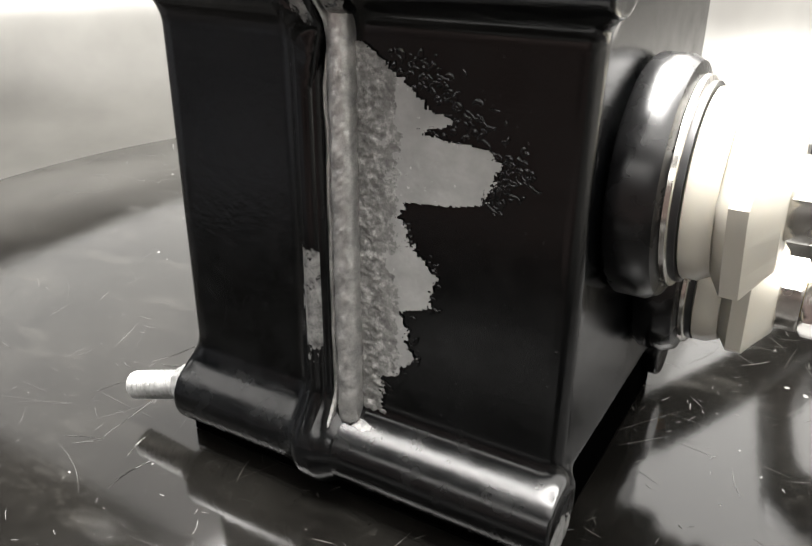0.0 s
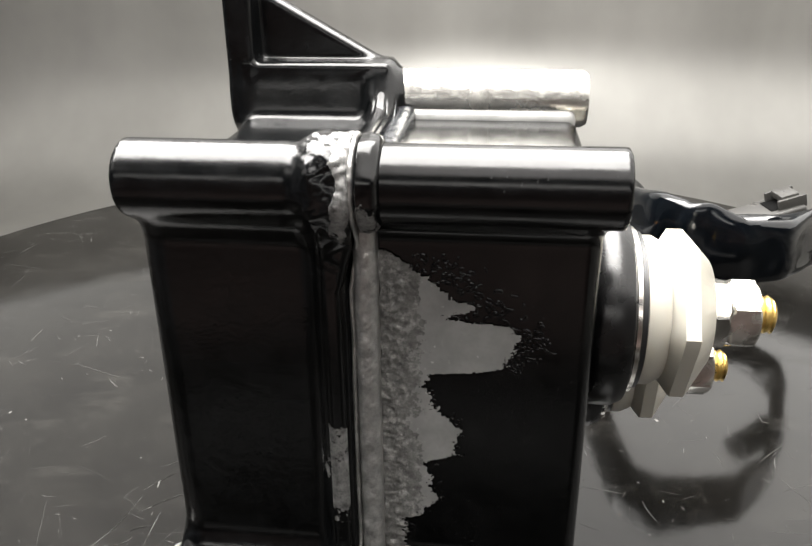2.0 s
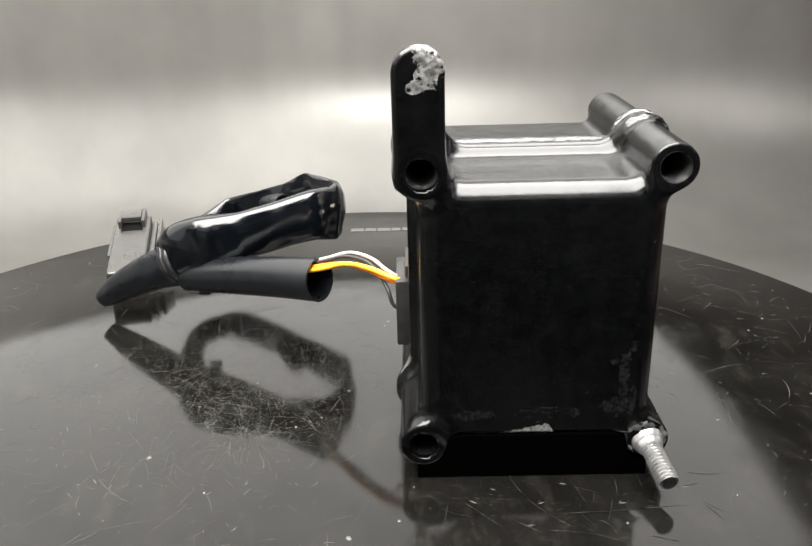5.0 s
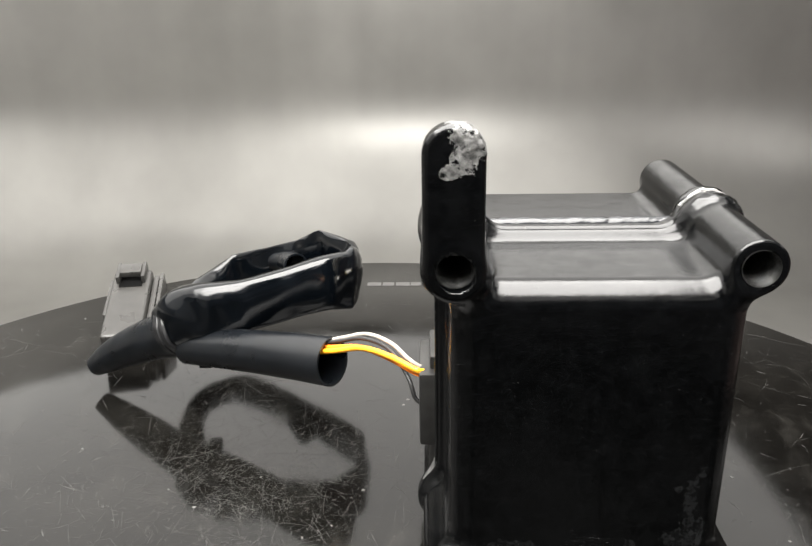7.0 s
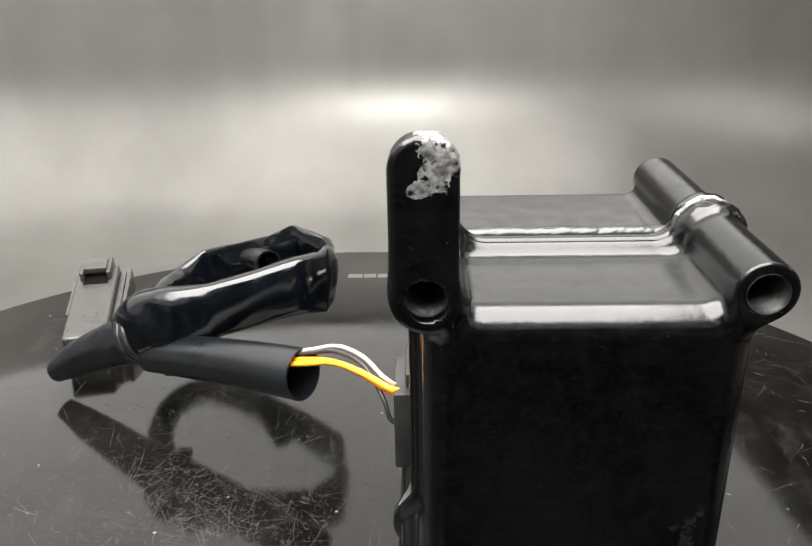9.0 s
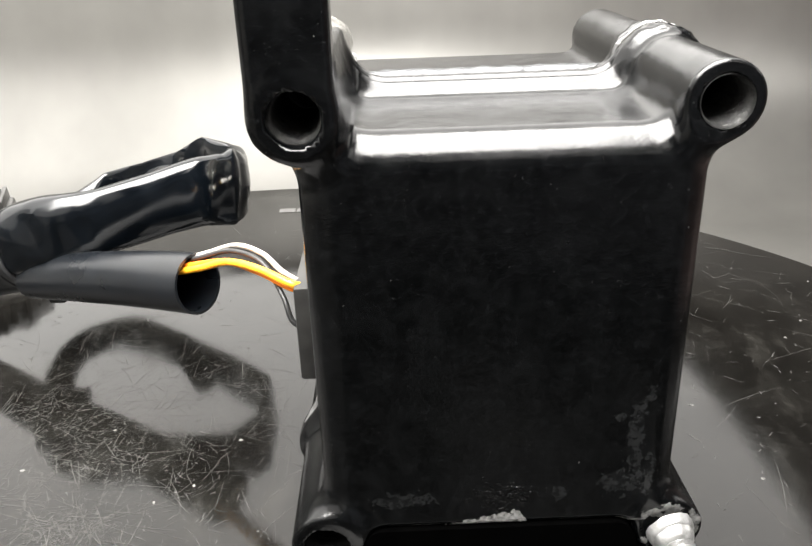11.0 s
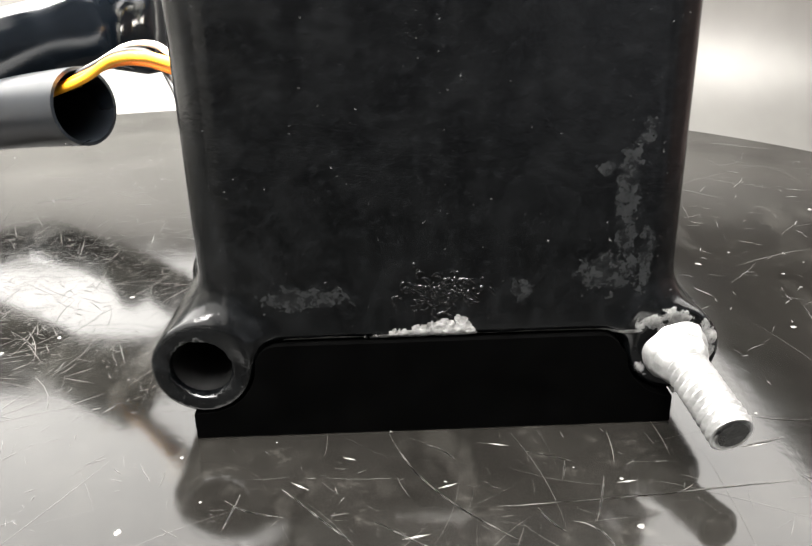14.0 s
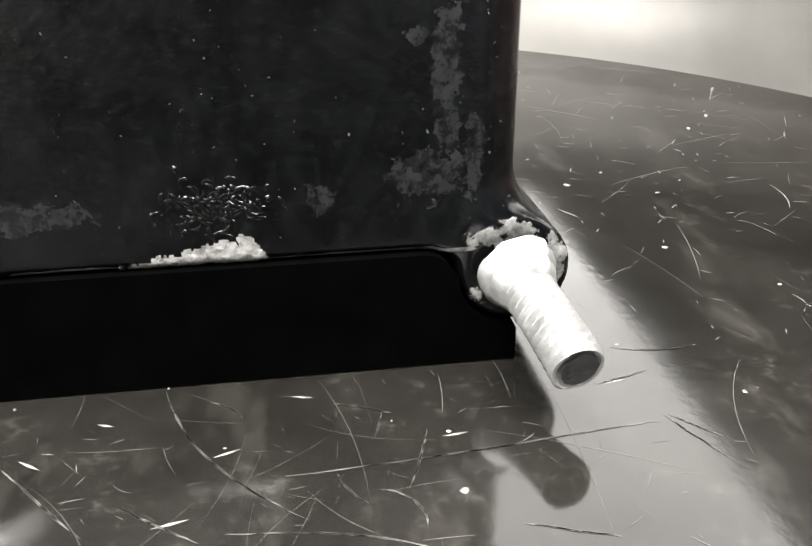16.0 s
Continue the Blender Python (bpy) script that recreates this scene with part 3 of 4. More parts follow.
def outline(x, z, grow):
    """The outline of the body with its four corner bosses."""
    d = round_rect(x, z, MIDX, MIDZ, HALFX, HALFZ, 0.4) - grow * 1.6
    for cx, cz, r in BOSS.values():
        d = melt(d, np.hypot(x - cx, z - cz) - r - grow * 0.75, 0.42)
    return d


def front_field(x, y, z):
    sharp = np.clip((2.3 - z) / 1.1, 0, 1) * np.clip((2.0 - np.abs(x + 0.1)) / 0.3, 0, 1)  # the lower edge is crisp, the others well rounded
    d = prism(round_rect(x, z, MIDX, MIDZ, HALFX, HALFZ, 0.42), y, 0.0, 2.76, 0.4 - 0.31 * sharp * sharp * (3 - 2 * sharp))
    for key, (cx, cz, r) in BOSS.items():
        d = melt(d, prism(np.hypot(x - cx, z - cz) - r, y, -0.06 if key in ("tl", "bl") else 0.05, 2.66, 0.05), 0.4)
    d = melt(d, prism(outline(x, z, 0.1) + 0.05 * torn(x, y, z) * ripple(x, y, z, 6.0), y, 2.18, 2.46, 0.06), 0.3)
    rail = block(x, y, z, -2.285, 1.27, 6.49, 0.44, 1.15, 0.47, 0.07)
    d = melt(d, rail, 0.2)
    s = np.clip((z - 6.34) / 1.72, 0, 1)
    lug = np.hypot(x + 2.285, z - 6.34 - 1.72 * s) - 0.455
    worn = 0.03 * ripple(x, y, z, 7.0) * np.clip((z - 7.9) / 0.4, 0, 1) * np.clip((x + 2.45) / 0.3, 0, 1)
    d = melt(d, prism(lug, y, -0.1, 0.34, 0.09) + worn, 0.1)
    slope = ((z - 8.05) * 1.78 + (y - 0.3)) / math.hypot(1.78, 1.0)
    rib = -melt(-slope, 0.19 - np.abs(x + 2.5), 0.12)
    rib = np.maximum(rib, np.maximum(0.1 - y, np.maximum(y - 2.4, 6.4 - z)))
    d = melt(d, rib, 0.06)
    for key in ("tl", "tr", "bl"):
        cx, cz, _ = BOSS[key]
        d = np.maximum(d, -prism(np.hypot(x - cx, z - cz) - 0.285, y, -0.6, 1.7, 0.02))
    return d


cast("front_casting", front_field, (-3.1, -0.3, 0.1), (2.9, 2.9, 9.0), 0.045, FRONT_PAINT, relay, "front half with bosses, upright lug and rib")


def rear_field(x, y, z):
    d = prism(round_rect(x, z, MIDX - 0.02, MIDZ + 0.02, HALFX - 0.03, HALFZ + 0.02, 0.3), y, 2.46, 5.28, 0.2)
    for key, (lo, hi) in {"tr": (2.46, 5.45), "bl": (2.46, 5.37), "br": (2.46, 5.37)}.items():
        cx, cz, r = BOSS[key]
        d = melt(d, prism(np.hypot(x - cx, z - cz) - r, y, lo, hi, 0.05), 0.3)
    return d


cast("rear_casting", rear_field, (-3.1, 2.25, 0.1), (2.9, 5.75, 7.2), 0.05, REAR_PAINT, relay, "rear half with corner bosses")


def lip_field(x, y, z):
    wear = torn(x, y, z)
    return prism(outline(x, z, 0.145) + 0.04 * wear * ripple(x, y, z, 6.0), y + 0.04 * wear * ripple(z, x, y, 4.0), 2.2, 2.44 + 0.17 * np.clip(2 * wear, 0, 1), 0.1)


cast("seam_lip", lip_field, (-3.2, 1.95, 0.0), (3.0, 2.75, 7.3), 0.04, SEAM_PAINT, relay, "black seam lip with chipped edge")


def ridge_field(x, y, z):
    d = prism(round_rect(x, z, MIDX, MIDZ, HALFX + 0.17, HALFZ + 0.25, 0.4) + 0.009 * ripple(x, y, z, 11.0), y, 2.56, 2.83, 0.12)
    for cx, cz, r in BOSS.values():
        d = np.maximum(d, r + 0.02 - np.hypot(x - cx, z - cz))
    return d


def bead_field(x, y, z):
    return prism(outline(x, z, 0.07) - 0.05 * torn(x, y, z) + (0.006 + 0.02 * torn(x, y, z)) * ripple(x, y, z, 5.0), y - 0.1 * np.clip(2 * torn(x, y, z), 0, 1) + 0.008 * ripple(z, x, y, 1.3), 2.505, 2.56, 0.025)


n = Nodes("worn_ridge")
bare = n.patches([(2.4, 2.76, 3.6, 0.8, 1.5, 2.55), (-2.7, 2.76, 1.5, 0.5, 1, 0.6), (2.4, 2.6, 6.4, 0.6, 0.3, 0.9)], 0.25, 300)
grain = n.ramp(n.noise(520, 7, 0.75), 0.34, 0.66)
n.set(color=n.mix(bare, (0.012, 0.013, 0.015), n.mix(grain, (0.26, 0.26, 0.255), n.mix(n.ramp(n.noise(160, 5, 0.7), 0.45, 0.65), (0.46, 0.455, 0.44), (0.66, 0.655, 0.64)))), metal=n.math("MULTIPLY", bare, 0.8),
      rough=n.math("ADD", 0.25, n.math("MULTIPLY", bare, 0.09)))
n.bump(n.math("MULTIPLY", grain, bare), 0.4, 0.00015)
cast("seam_bead", bead_field, (-3.3, 2.25, -0.1), (3.1, 2.85, 7.4), 0.04, n.mat, relay, "thin bare bead round the seam")
cast("seam_ridge", ridge_field, (-3.3, 2.35, -0.1), (3.1, 3.15, 7.4), 0.045, n.mat, relay, "bare metal seam ridge")

collar_paint = painted("collar_black_paint", [(2.6, 2.75, 5.95, 0.4, 0.16, 0.3)])
part("boss_collar", lathe([(2.66, 0.42), (2.67, 0.49), (2.7, 0.525), (2.78, 0.53), (2.86, 0.51), (2.9, 0.48), (2.93, 0.42)], 56, (2.19, 0, 6.35), wobble=0.05), collar_paint, relay, "black collar with a bare spot")

# mould fin along the lower boss
part("mould_fin", box(2.2, 2.65, 0.31, 0.03, 5.3, 0.05, 0.01, 1), RIDGE_METAL, relay)
# slab filling the gap under the box, its shade put in as black
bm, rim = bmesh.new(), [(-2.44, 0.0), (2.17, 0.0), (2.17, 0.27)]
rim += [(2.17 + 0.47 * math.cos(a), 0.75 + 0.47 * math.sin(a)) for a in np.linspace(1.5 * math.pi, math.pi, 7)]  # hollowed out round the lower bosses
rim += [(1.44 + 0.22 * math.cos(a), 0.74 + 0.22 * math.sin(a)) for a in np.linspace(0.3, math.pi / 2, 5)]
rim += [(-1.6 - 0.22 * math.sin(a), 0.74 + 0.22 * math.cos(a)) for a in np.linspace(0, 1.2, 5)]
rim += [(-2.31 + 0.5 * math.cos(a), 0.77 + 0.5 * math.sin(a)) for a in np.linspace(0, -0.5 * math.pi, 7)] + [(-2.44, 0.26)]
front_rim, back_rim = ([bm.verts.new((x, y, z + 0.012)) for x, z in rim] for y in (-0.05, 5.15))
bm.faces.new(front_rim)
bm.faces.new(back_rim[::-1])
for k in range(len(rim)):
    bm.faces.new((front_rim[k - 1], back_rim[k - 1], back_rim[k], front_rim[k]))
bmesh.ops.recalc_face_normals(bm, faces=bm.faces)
part("gap_shade_slab", bm, GAP_SHADE, relay, "black slab standing for the shaded gap under the box")
part("bare_boss", lathe([(2.42, 0.38), (2.48, 0.445), (3.0, 0.445), (5.35, 0.435), (5.43, 0.39), (5.43, 0.26), (4.9, 0.25)], 56, (-2.29, 0, 6.4), wobble=0.03),
     SILVER, relay, "boss worn to bare silver metal")
part("boss_web", box(-2.17, 3.95, 6.02, 0.78, 2.6, 0.56, 0.16, 3), BARE, relay, "web worn to bare metal")

# bore shade is in the colour: lower left near-black, upper two greyer
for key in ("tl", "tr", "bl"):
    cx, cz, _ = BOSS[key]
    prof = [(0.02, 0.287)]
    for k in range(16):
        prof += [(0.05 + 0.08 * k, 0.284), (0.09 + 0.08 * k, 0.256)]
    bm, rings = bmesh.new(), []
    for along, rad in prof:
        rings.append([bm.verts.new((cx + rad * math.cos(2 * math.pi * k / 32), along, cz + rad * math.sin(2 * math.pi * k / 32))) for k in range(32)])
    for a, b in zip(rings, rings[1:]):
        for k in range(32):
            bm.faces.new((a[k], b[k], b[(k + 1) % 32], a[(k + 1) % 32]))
    part("threaded_bore", bm, RECESS_SHADE if key == "bl" else BORE, relay)

cx, cz, _ = BOSS["br"]
lean = Matrix.Translation((cx, 0, cz)) @ Matrix.Rotation(radians(9), 4, "Z") @ Matrix.Rotation(radians(14), 4, "X") @ Matrix.Translation((-cx, 0, -cz))
bm = screw(-1.07, -0.16, 0.212, 0.082, 0.06, (cx, 0, cz), hollow=True)
bmesh.ops.transform(bm, matrix=lean, verts=bm.verts)
stud = part("threaded_stud", bm, STUD_STEEL, relay, "bright zinc threaded stud", angle=25)
# flat dark disc, the shade of the stud's hollow put in as colour
bm = lathe([(-1.045, 0.02), (-1.062, 0.1), (-1.074, 0.14)], 32, (cx, 0, cz), wobble=0.06)
bmesh.ops.transform(bm, matrix=lean, verts=bm.verts)
part("stud_end", bm, BORE, stud, "dark disc standing for the shaded hollow end")
bm = lathe([(-0.24, 0.19), (-0.2, 0.24), (-0.14, 0.262), (-0.09, 0.268), (-0.07, 0.295), (-0.03, 0.305), (0.04, 0.32)], 40, (cx, 0, cz), wobble=0.1)
bmesh.ops.transform(bm, matrix=lean, verts=bm.verts)
part("stud_collar", bm, STUD_STEEL, relay)


# bare patch on the side of the rear half
def patch_edge(z):
    return np.interp(z, [1.17, 1.86, 1.9, 2.19, 2.5, 2.76, 2.88, 3.26, 3.56, 3.83, 4.02, 4.08, 4.15, 4.25, 4.56, 4.69, 4.74, 4.8, 4.85, 4.93, 4.98, 5.15, 5.37, 5.57],
                     [3.11, 3.1, 3.24, 3.51, 3.4, 3.37, 3.68, 3.79, 3.48, 3.32, 3.4, 4.0, 4.28, 4.3, 4.46, 4.3, 3.65, 3.62, 3.87, 3.95, 3.68, 3.5, 3.21, 2.95])


SIDE = 2.148  # the plane of the rear half's side


def bare_patch(name, ys, zs, inside, x0, material, label):
    verts, faces, index = [], [], {}
    step = 0.015
    ny, nz = int((ys[1] - ys[0]) / step), int((zs[1] - zs[0]) / step)

    def vert(i, j):
        if (i, j) not in index:
            y, z = ys[0] + i * step, zs[0] + j * step
            rough = 0.2 + 1.6 * max(0.0, min(1.0, (3.18 - y) / 0.12)) if x0 == SIDE else 1.0
            lift = 0.010 * rough * noise.fractal(Vector((y * 11, z * 11, 1)), 0.6, 2.0, 4) + 0.012
            y2 = y + 0.02 * noise.noise(Vector((y * 9, z * 9, 5)))
            z2 = z + 0.02 * noise.noise(Vector((y * 9, z * 9, 9)))
            index[(i, j)] = len(verts)
            verts.append((x0 + max(0.003, lift), y2, z2))
        return index[(i, j)]

    for i in range(ny):
        for j in range(nz):
            y, z = ys[0] + (i + 0.5) * step, zs[0] + (j + 0.5) * step
            if inside(y, z):
                faces.append((vert(i, j), vert(i + 1, j), vert(i + 1, j + 1), vert(i, j + 1)))
    return attach(name, mesh_of(name, verts, faces, material), relay, label)


def in_patch(y, z):
    rag = 0.05 * noise.fractal(Vector((y * 6, z * 6, 0)), 0.8, 2.0, 5) + 0.06 * noise.noise(Vector((y * 20, z * 20, 3))) + 0.045 * noise.noise(Vector((y * 41, z * 41, 6)))
    return y < patch_edge(z) + rag


bare_patch("bare_patch", (2.83, 4.8), (1.2, 5.58), in_patch, SIDE, BARE, "bare grey metal where the paint has flaked off")


# curled and bubbled paint
def curls(name, count, spot, wide, material, label, long_range=(0.03, 0.085), rise=(0.35, 0.75)):
    """Short bent ridges of lifted paint; spot gives a place and outward direction for each."""
    verts, faces = [], []
    for _ in range(count):
        p, u, v, out = spot()
        turn, long, half, n0 = rng.uniform(0, 6.3), rng.uniform(*long_range), rng.uniform(*wide), len(verts)
        bend = rng.uniform(-0.9, 0.9)
        for n in range(6):
            p = p + (u * math.cos(turn) + v * math.sin(turn)) * long / 5
            turn += bend * rng.uniform(0.3, 1.2)
            w = (v * math.cos(turn) - u * math.sin(turn)) * half * (1 - abs(n / 2.5 - 1) ** 3)
            verts += [p - w - out * 0.004, p + out * half * rng.uniform(*rise), p + w - out * 0.004]
        for n in range(5):
            a = n0 + 3 * n
            faces += [(a, a + 3, a + 4, a + 1), (a + 1, a + 4, a + 5, a + 2)]
    tagged(attach(name, mesh_of(name, verts, faces, material), relay, label), kind="stuff")


rng = random.Random(9)


def beside_patch():
    z = rng.uniform(4.15, 5.5) if rng.random() < 0.85 else rng.uniform(1.5, 3.8)
    y = patch_edge(z) + abs(rng.gauss(0, 0.16 if z > 4.2 else 0.04)) + 0.01
    if z > 4.85:
        y += rng.uniform(0, 0.4)
    return Vector((SIDE + 0.002, y, z)), Vector((0, 1, 0)), Vector((0, 0, 1)), Vector((1, 0, 0))


def on_panel():
    return Vector((rng.gauss(-0.02, 0.17), 0.0, rng.gauss(1.47, 0.1))), Vector((1, 0, 0)), Vector((0, 0, 1)), Vector((0, -1, 0))


curls("flaking_paint", 230, beside_patch, (0.013, 0.03), REAR_PAINT, "lifted flakes of black paint", (0.05, 0.15), (0.25, 0.6))
curls("crinkled_paint", 110, on_panel, (0.014, 0.028), REAR_PAINT, "crinkled black paint", (0.06, 0.14), (0.35, 0.75))

# bright chip along the lower front edge
verts, faces, index = [], [], {}
for i in range(60):
    for j in range(18):
        cells = []
        x, z = -0.78 + 0.018 * i, 0.985 + 0.018 * j
        top = 1.0 + 0.2 * min(1.0, max(0.0, (x + 0.8) / 0.95)) - 1.6 * max(0.0, x - 0.16) + 0.045 * noise.fractal(Vector((x * 9, 0, 2)), 0.8, 2.0, 4)
        low = 0.975 + 0.03 * noise.noise(Vector((x * 9, 3, 1))) + 0.12 * max(0.0, x - 0.05)
        if not low < z < top:
            continue
        for a, b in ((i, j), (i + 1, j), (i + 1, j + 1), (i, j + 1)):
            if (a, b) not in index:
                u, w = -0.78 + 0.018 * a, 0.985 + 0.018 * b
                curve = 0.09 - math.sqrt(max(0.0, 0.0081 - max(0.0, 1.06 - w) ** 2)) if w < 1.06 else 0.0
                index[(a, b)] = len(verts)
                verts.append((u, curve - 0.006 - 0.010 * max(-0.2, noise.fractal(Vector((u * 22, w * 22, 4)), 0.6, 2.0, 4)), w + 0.006 * noise.noise(Vector((u * 20, w * 20, 7)))))
            cells.append(index[(a, b)])
        faces.append(tuple(cells))
attach("edge_chip", mesh_of("edge_chip", verts, faces, CHIP), relay, "bright chip along the lower edge")


def terminal(x, z, turn, size, nut_size=1.98):
    ring = part("insulator_ring", lathe([(5.16, size - 0.3), (5.30, size - 0.3), (5.32, size - 0.05), (5.38, size), (5.66, size), (5.78, size - 0.06), (5.83, size - 0.2), (5.83, 0.3)], 72, (x, 0, z)), GLOSS_RING, relay,
                "glossy black insulator ring")
    part("washer", lathe([(5.81, size - 0.21), (5.83, size - 0.18), (5.88, size - 0.18), (5.90, size - 0.21), (5.90, 0.3)], 72, (x, 0, z)), STEEL, ring)
    part("insulator_gasket", lathe([(5.89, size - 0.24), (5.96, size - 0.24), (5.96, 0.3)], 64, (x, 0, z)), RUBBER, ring)
    nut = part("nylon_nut", hexagon(6.14, 6.82, nut_size, 0.42, (x, 0, z), turn), NYLON, relay, "white nylon hex nut")
    part("nylon_flange", lathe([(5.95, nut_size * 0.465), (5.98, nut_size * 0.495), (6.12, nut_size * 0.495), (6.26, nut_size * 0.455)], 64, (x, 0, z)), NYLON, nut)
    part("jam_nut", hexagon(6.81, 7.08, 0.84, 0.05, (x, 0, z), turn + 0.2), STEEL, relay, "steel jam nut")
    part("hex_nut", hexagon(7.09, 7.46, 0.84, 0.07, (x, 0, z), turn + 0.45), STEEL, relay, "steel hex nut")
    part("terminal_stud", screw(5.66, 7.72, 0.25, 0.085, 0.03, (x, 0, z)), BRASS, relay, "brass threaded terminal stud")


terminal(0.53, 4.2, 0.1, 1.27)
terminal(-0.95, 2.58, 0.35, 1.04, 1.6)

# potted plate on the side where the wires leave
part("side_plate", box(-2.66, 3.6, 2.36, 0.4, 1.6, 1.6, 0.06), PLATE, relay, "black potting plate")
part("plate_cap", box(-2.55, 3.7, 3.28, 0.2, 1.3, 0.3, 0.06), PLATE, relay, "grey potting cap")

# ---- the wire harness ----
harness = thing("wire_harness", -8.7, 6.9, 0, "black sleeved wire harness tied in a loop beside the relay box", "wire harness")
BASE = Vector((-8.7, 6.9, 0))
rel = lambda pts: [tuple(Vector(p) - BASE) for p in pts]
part("grey_tube", hose(rel([(-4.82, 4.85, 2.4), (-5.85, 5.45, 2.25), (-7.2, 6.25, 2.0), (-8.8, 7.1, 1.7)]), [0.56, 0.54, 0.51, 0.45], 32, 8, hollow=0.05), TUBE, harness,
     "open dark grey tube end")
part("tail_tube", hose(rel([(-9.0, 7.3, 2.02), (-9.9, 7.65, 1.65), (-10.7, 7.95, 1.25), (-11.3, 8.12, 0.9), (-11.85, 8.28, 0.54)]), [0.64, 0.57, 0.5, 0.42, 0.29], 28, 8, (0.9, 1.0), 0.04, 2), TUBE, harness)
# centre, half height and half width along the folded sleeve
SLEEVE_ROWS = [(-9.15, 7.35, 2.25, 0.62, 0.55), (-8.75, 7.1, 2.55, 0.74, 0.54), (-8.2, 6.95, 2.72, 0.74, 0.44), (-7.65, 6.9, 2.82, 0.7, 0.34), (-7.05, 6.95, 2.92, 0.66, 0.28), (-5.95, 7.2, 3.16, 0.66, 0.26),
               (-5.15, 7.45, 3.3, 0.72, 0.3), (-4.68, 7.9, 3.2, 0.78, 0.26), (-4.62, 8.8, 3.05, 0.7, 0.18), (-4.85, 9.7, 3.05, 0.66, 0.22), (-5.75, 10.6, 2.98, 0.62, 0.18), (-6.5, 11.0, 2.76, 0.52, 0.16),
               (-7.2, 11.2, 2.5, 0.56, 0.18), (-8.46, 11.5, 2.05, 0.54, 0.18), (-9.25, 11.0, 1.85, 0.42, 0.26), (-9.65, 10.1, 1.75, 0.38, 0.3), (-9.65, 9.0, 1.8, 0.36, 0.32), (-9.35, 7.9, 2.0, 0.4, 0.4)]


def folded_sleeve(rows, sides=28, steps=8):
    """A flattened soft sleeve: a lens-shaped section with sharp folds above and below, dented along its way."""
    line = smooth_line(rel([r[:3] for r in rows]), steps)
    at = np.linspace(0, len(rows) - 1, len(line))
    tall = np.interp(at, range(len(rows)), [r[3] for r in rows])
    wide = np.interp(at, range(len(rows)), [r[4] for r in rows])
    stops = [Vector(p) for p in rel([r[:3] for r in rows])]
    for n, a in enumerate(at):  # sharp bends where the loop folds back
        if 6 < a < 12.5:
            k = int(a)
            line[n] = line[n].lerp(stops[k].lerp(stops[k + 1], a - k), 0.85)
    bm, rings = bmesh.new(), []
    for n, p in enumerate(line):
        ahead = (line[min(n + 1, len(line) - 1)] - line[max(n - 1, 0)]).normalized()
        side = ahead.cross(Vector((0, 0, 1))).normalized()
        top = side.cross(ahead)
        ring = []
        for k in range(sides):
            a = 2 * math.pi * k / sides
            c, q = math.cos(a), math.sin(a)
            dent = abs(noise.noise(Vector((c * 0.8 + 3, q * 0.9, n * 0.9 / steps)))) + 0.16 * abs(noise.noise(Vector((c * 2 + 9, q * 2.2, n * 2.4 / steps))))
            w = wide[n] * (1.12 - (0.35 if at[n] < 6 else 0.9) * dent)
            fold = max(1 - abs(at[n] - f) / 0.45 for f in (7.2, 10, 13))  # pinched peaks where it doubles over
            if at[n] > 6:
                w *= 1 - 0.45 * max(0, fold)
            h = tall[n] * (1 + (0.1 * max(0.0, fold) - 0.1 * min(1.0, max(0.0, -fold)) if q > 0 and at[n] > 6.5 else 0))
            ring.append(bm.verts.new(p + side * (math.copysign(abs(c) ** 0.7, c) * w) + top * (math.copysign(abs(q) ** 0.7, q) * h)))
        rings.append(ring)
    for a, b in zip(rings, rings[1:]):
        for k in range(sides):
            bm.faces.new((a[k], a[(k + 1) % sides], b[(k + 1) % sides], b[k]))
    bm.faces.new(rings[0])
    bm.faces.new(rings[-1])
    bmesh.ops.recalc_face_normals(bm, faces=bm.faces)
    return bm


part("sleeve", folded_sleeve(SLEEVE_ROWS), SLEEVE, harness, "crumpled shiny black sleeve", angle=38)
ring_m = Matrix.Translation(Vector((-9.1, 7.32, 2.14)) - BASE) @ Vector((1.0, -0.3, 0.42)).to_track_quat("Y", "Z").to_matrix().to_4x4()
bm = lathe([(-0.17, 0.5), (-0.18, 0.68), (-0.14, 0.72), (-0.03, 0.72), (0, 0.68), (0.03, 0.72), (0.14, 0.72), (0.18, 0.68), (0.17, 0.5)], 48, (0, 0, 0), wobble=0.05)
bmesh.ops.transform(bm, matrix=ring_m, verts=bm.verts)
part("inner_tube", hose(rel([(-6.45, 10.1, 2.82), (-6.8, 10.6, 2.72), (-7.2, 11.1, 2.55)]), [0.36, 0.34, 0.3], 28, 6, (1, 0.85), hollow=0.06), TUBE, harness, "tube end inside the loop")
part("cable_tie", bm, RUBBER, harness, "black cable tie")
part("tie_head", box(0.3, 0.25, 1.24, 0.34, 0.3, 0.26, 0.05), RUBBER, harness)
part("wire", hose(rel([(-2.72, 3.1, 3.0), (-2.94, 3.1, 3.06), (-3.46, 3.55, 3.14), (-4.06, 4.15, 3.08), (-4.71, 4.68, 2.84), (-5.66, 5.25, 2.48)]), [0.062], 12, 8), WIRE_ORANGE, harness, "orange wire")
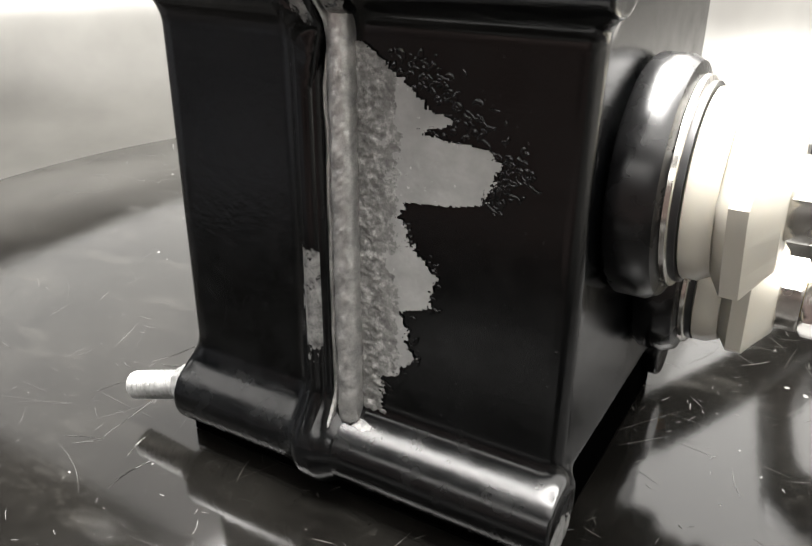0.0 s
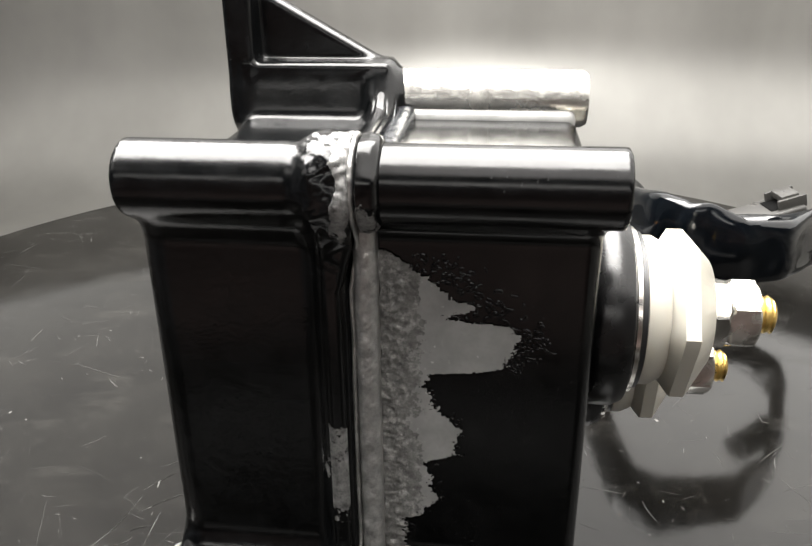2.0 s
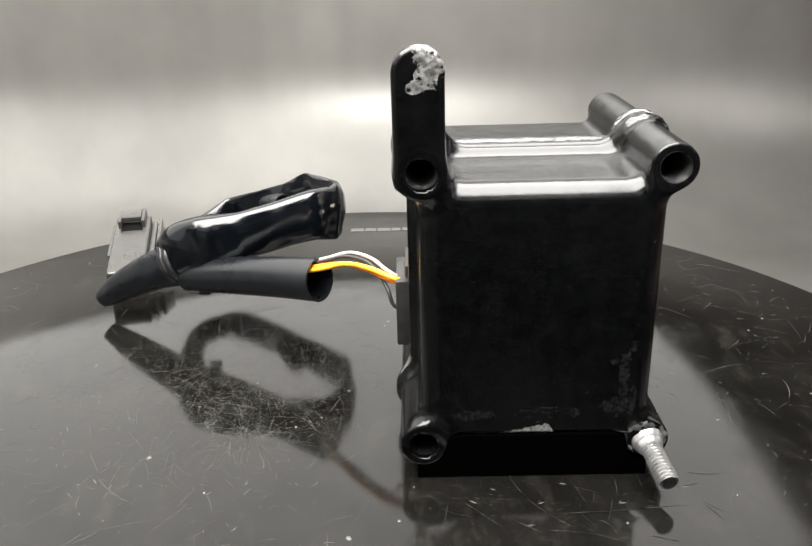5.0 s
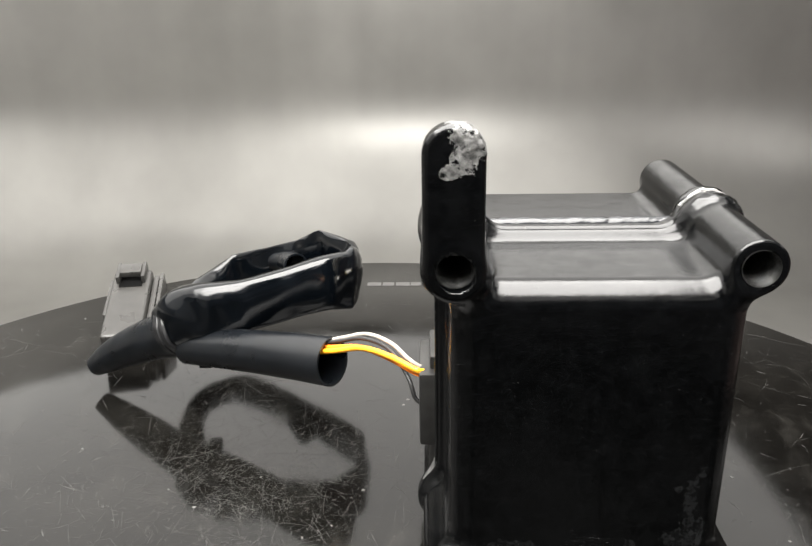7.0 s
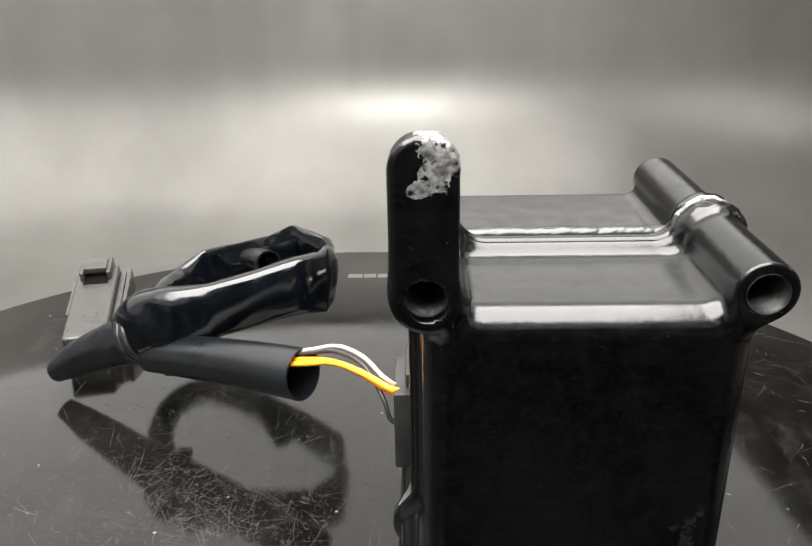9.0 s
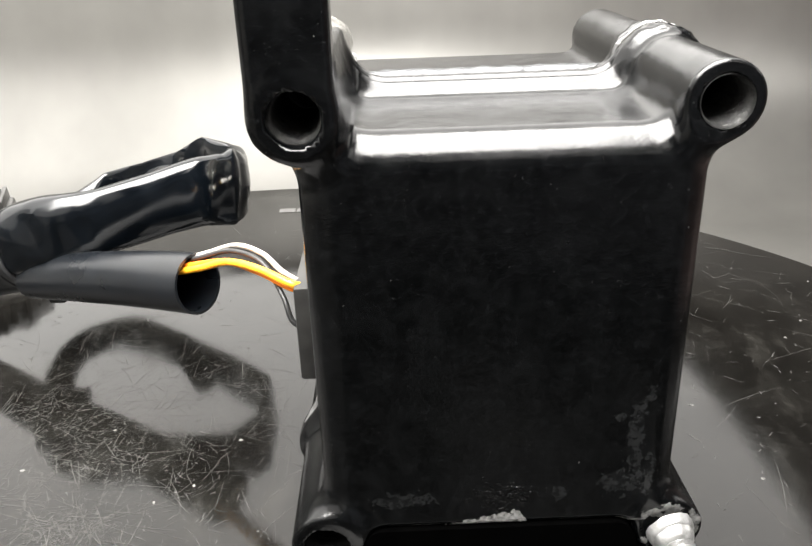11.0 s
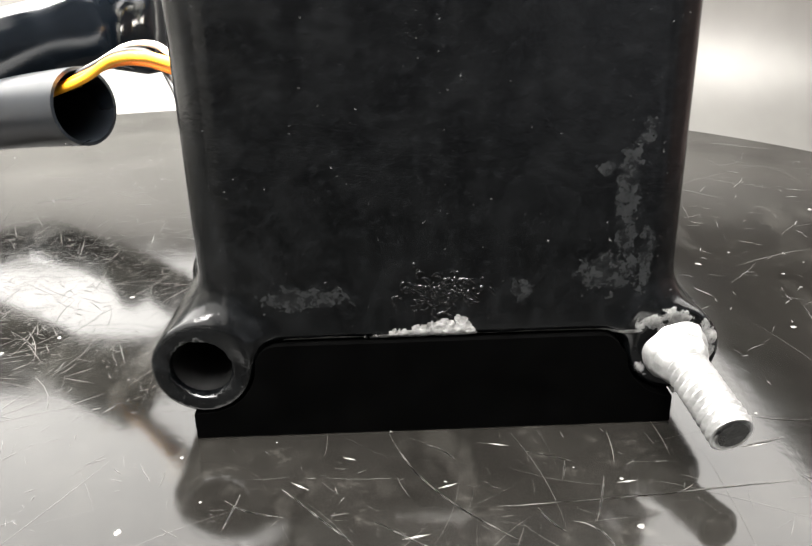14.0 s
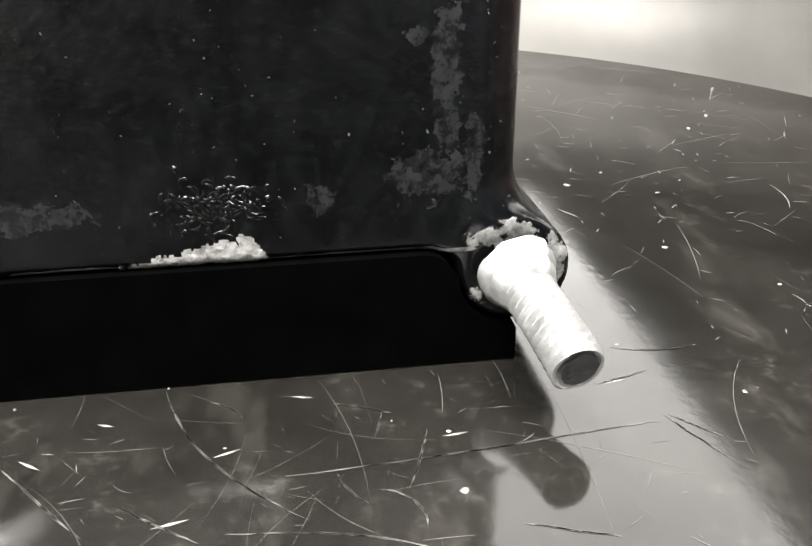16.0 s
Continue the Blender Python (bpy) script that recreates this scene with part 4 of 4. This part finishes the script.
part("wire", hose(rel([(-2.72, 3.06, 3.08), (-2.94, 3.03, 3.16), (-3.46, 3.48, 3.22), (-4.06, 4.06, 3.12), (-4.71, 4.60, 2.80), (-5.66, 5.15, 2.46)]), [0.062], 12, 8), WIRE_YELLOW, harness, "yellow wire")
part("wire", hose(rel([(-2.72, 3.2, 3.05), (-3.06, 3.30, 3.24), (-3.46, 3.90, 3.32), (-4.00, 4.50, 3.24), (-4.61, 4.90, 2.96), (-5.66, 5.40, 2.53)]), [0.045], 10, 8), WIRE_WHITE, harness, "off-white wire")
part("wire", hose(rel([(-2.74, 3.0, 2.38), (-2.94, 3.00, 2.53), (-3.08, 3.20, 2.88), (-3.46, 3.80, 3.20), (-4.06, 4.42, 3.17), (-4.66, 4.80, 2.93), (-5.66, 5.35, 2.53)]), [0.045], 10, 8), WIRE_BLACK, harness, "thin black wire")

# connector leaning on the table
low, high = Vector((-11.5, 9.55, 0.5)), Vector((-12.07, 12.65, 1.36))
along = (high - low).normalized()
side = Vector((1, 0.19, 0)).normalized()
up = side.cross(along).normalized()
side = along.cross(up)
frame_m = Matrix((side, along, up)).transposed().to_4x4()
frame_m.translation = low - BASE
LONG = (high - low).length
conn = part("connector", box(-0.08, LONG / 2, 0, 1.16, LONG, 0.86, 0.1, 3, m=frame_m), CONNECTOR, harness, "grey-black plastic connector")
part("connector_flange", box(-0.72, LONG * 0.66, -0.06, 0.14, LONG * 0.55, 0.62, 0.04, m=frame_m), CONNECTOR, conn)
part("connector_rib", box(0.6, LONG * 0.54, -0.08, 0.18, LONG * 0.88, 0.6, 0.05, m=frame_m), CONNECTOR, conn)
part("connector_rib", box(0.8, LONG * 0.62, -0.04, 0.12, LONG * 0.7, 0.74, 0.04, m=frame_m), CONNECTOR, conn)
# thin near-black plate painting the shade of a slot
part("latch_slot_shade", box(-0.08, LONG * 0.8, 0.43, 0.7, 0.5, 0.04, 0.01, m=frame_m), RECESS_SHADE, conn)
for x in (-0.46, 0.3):
    part("latch_post", box(x, LONG * 0.9, 0.52, 0.12, 0.8, 0.36, 0.04, m=frame_m), CONNECTOR, conn)
part("latch", box(-0.08, LONG * 0.9, 0.66, 0.66, 0.5, 0.2, 0.05, m=frame_m), CONNECTOR, conn)
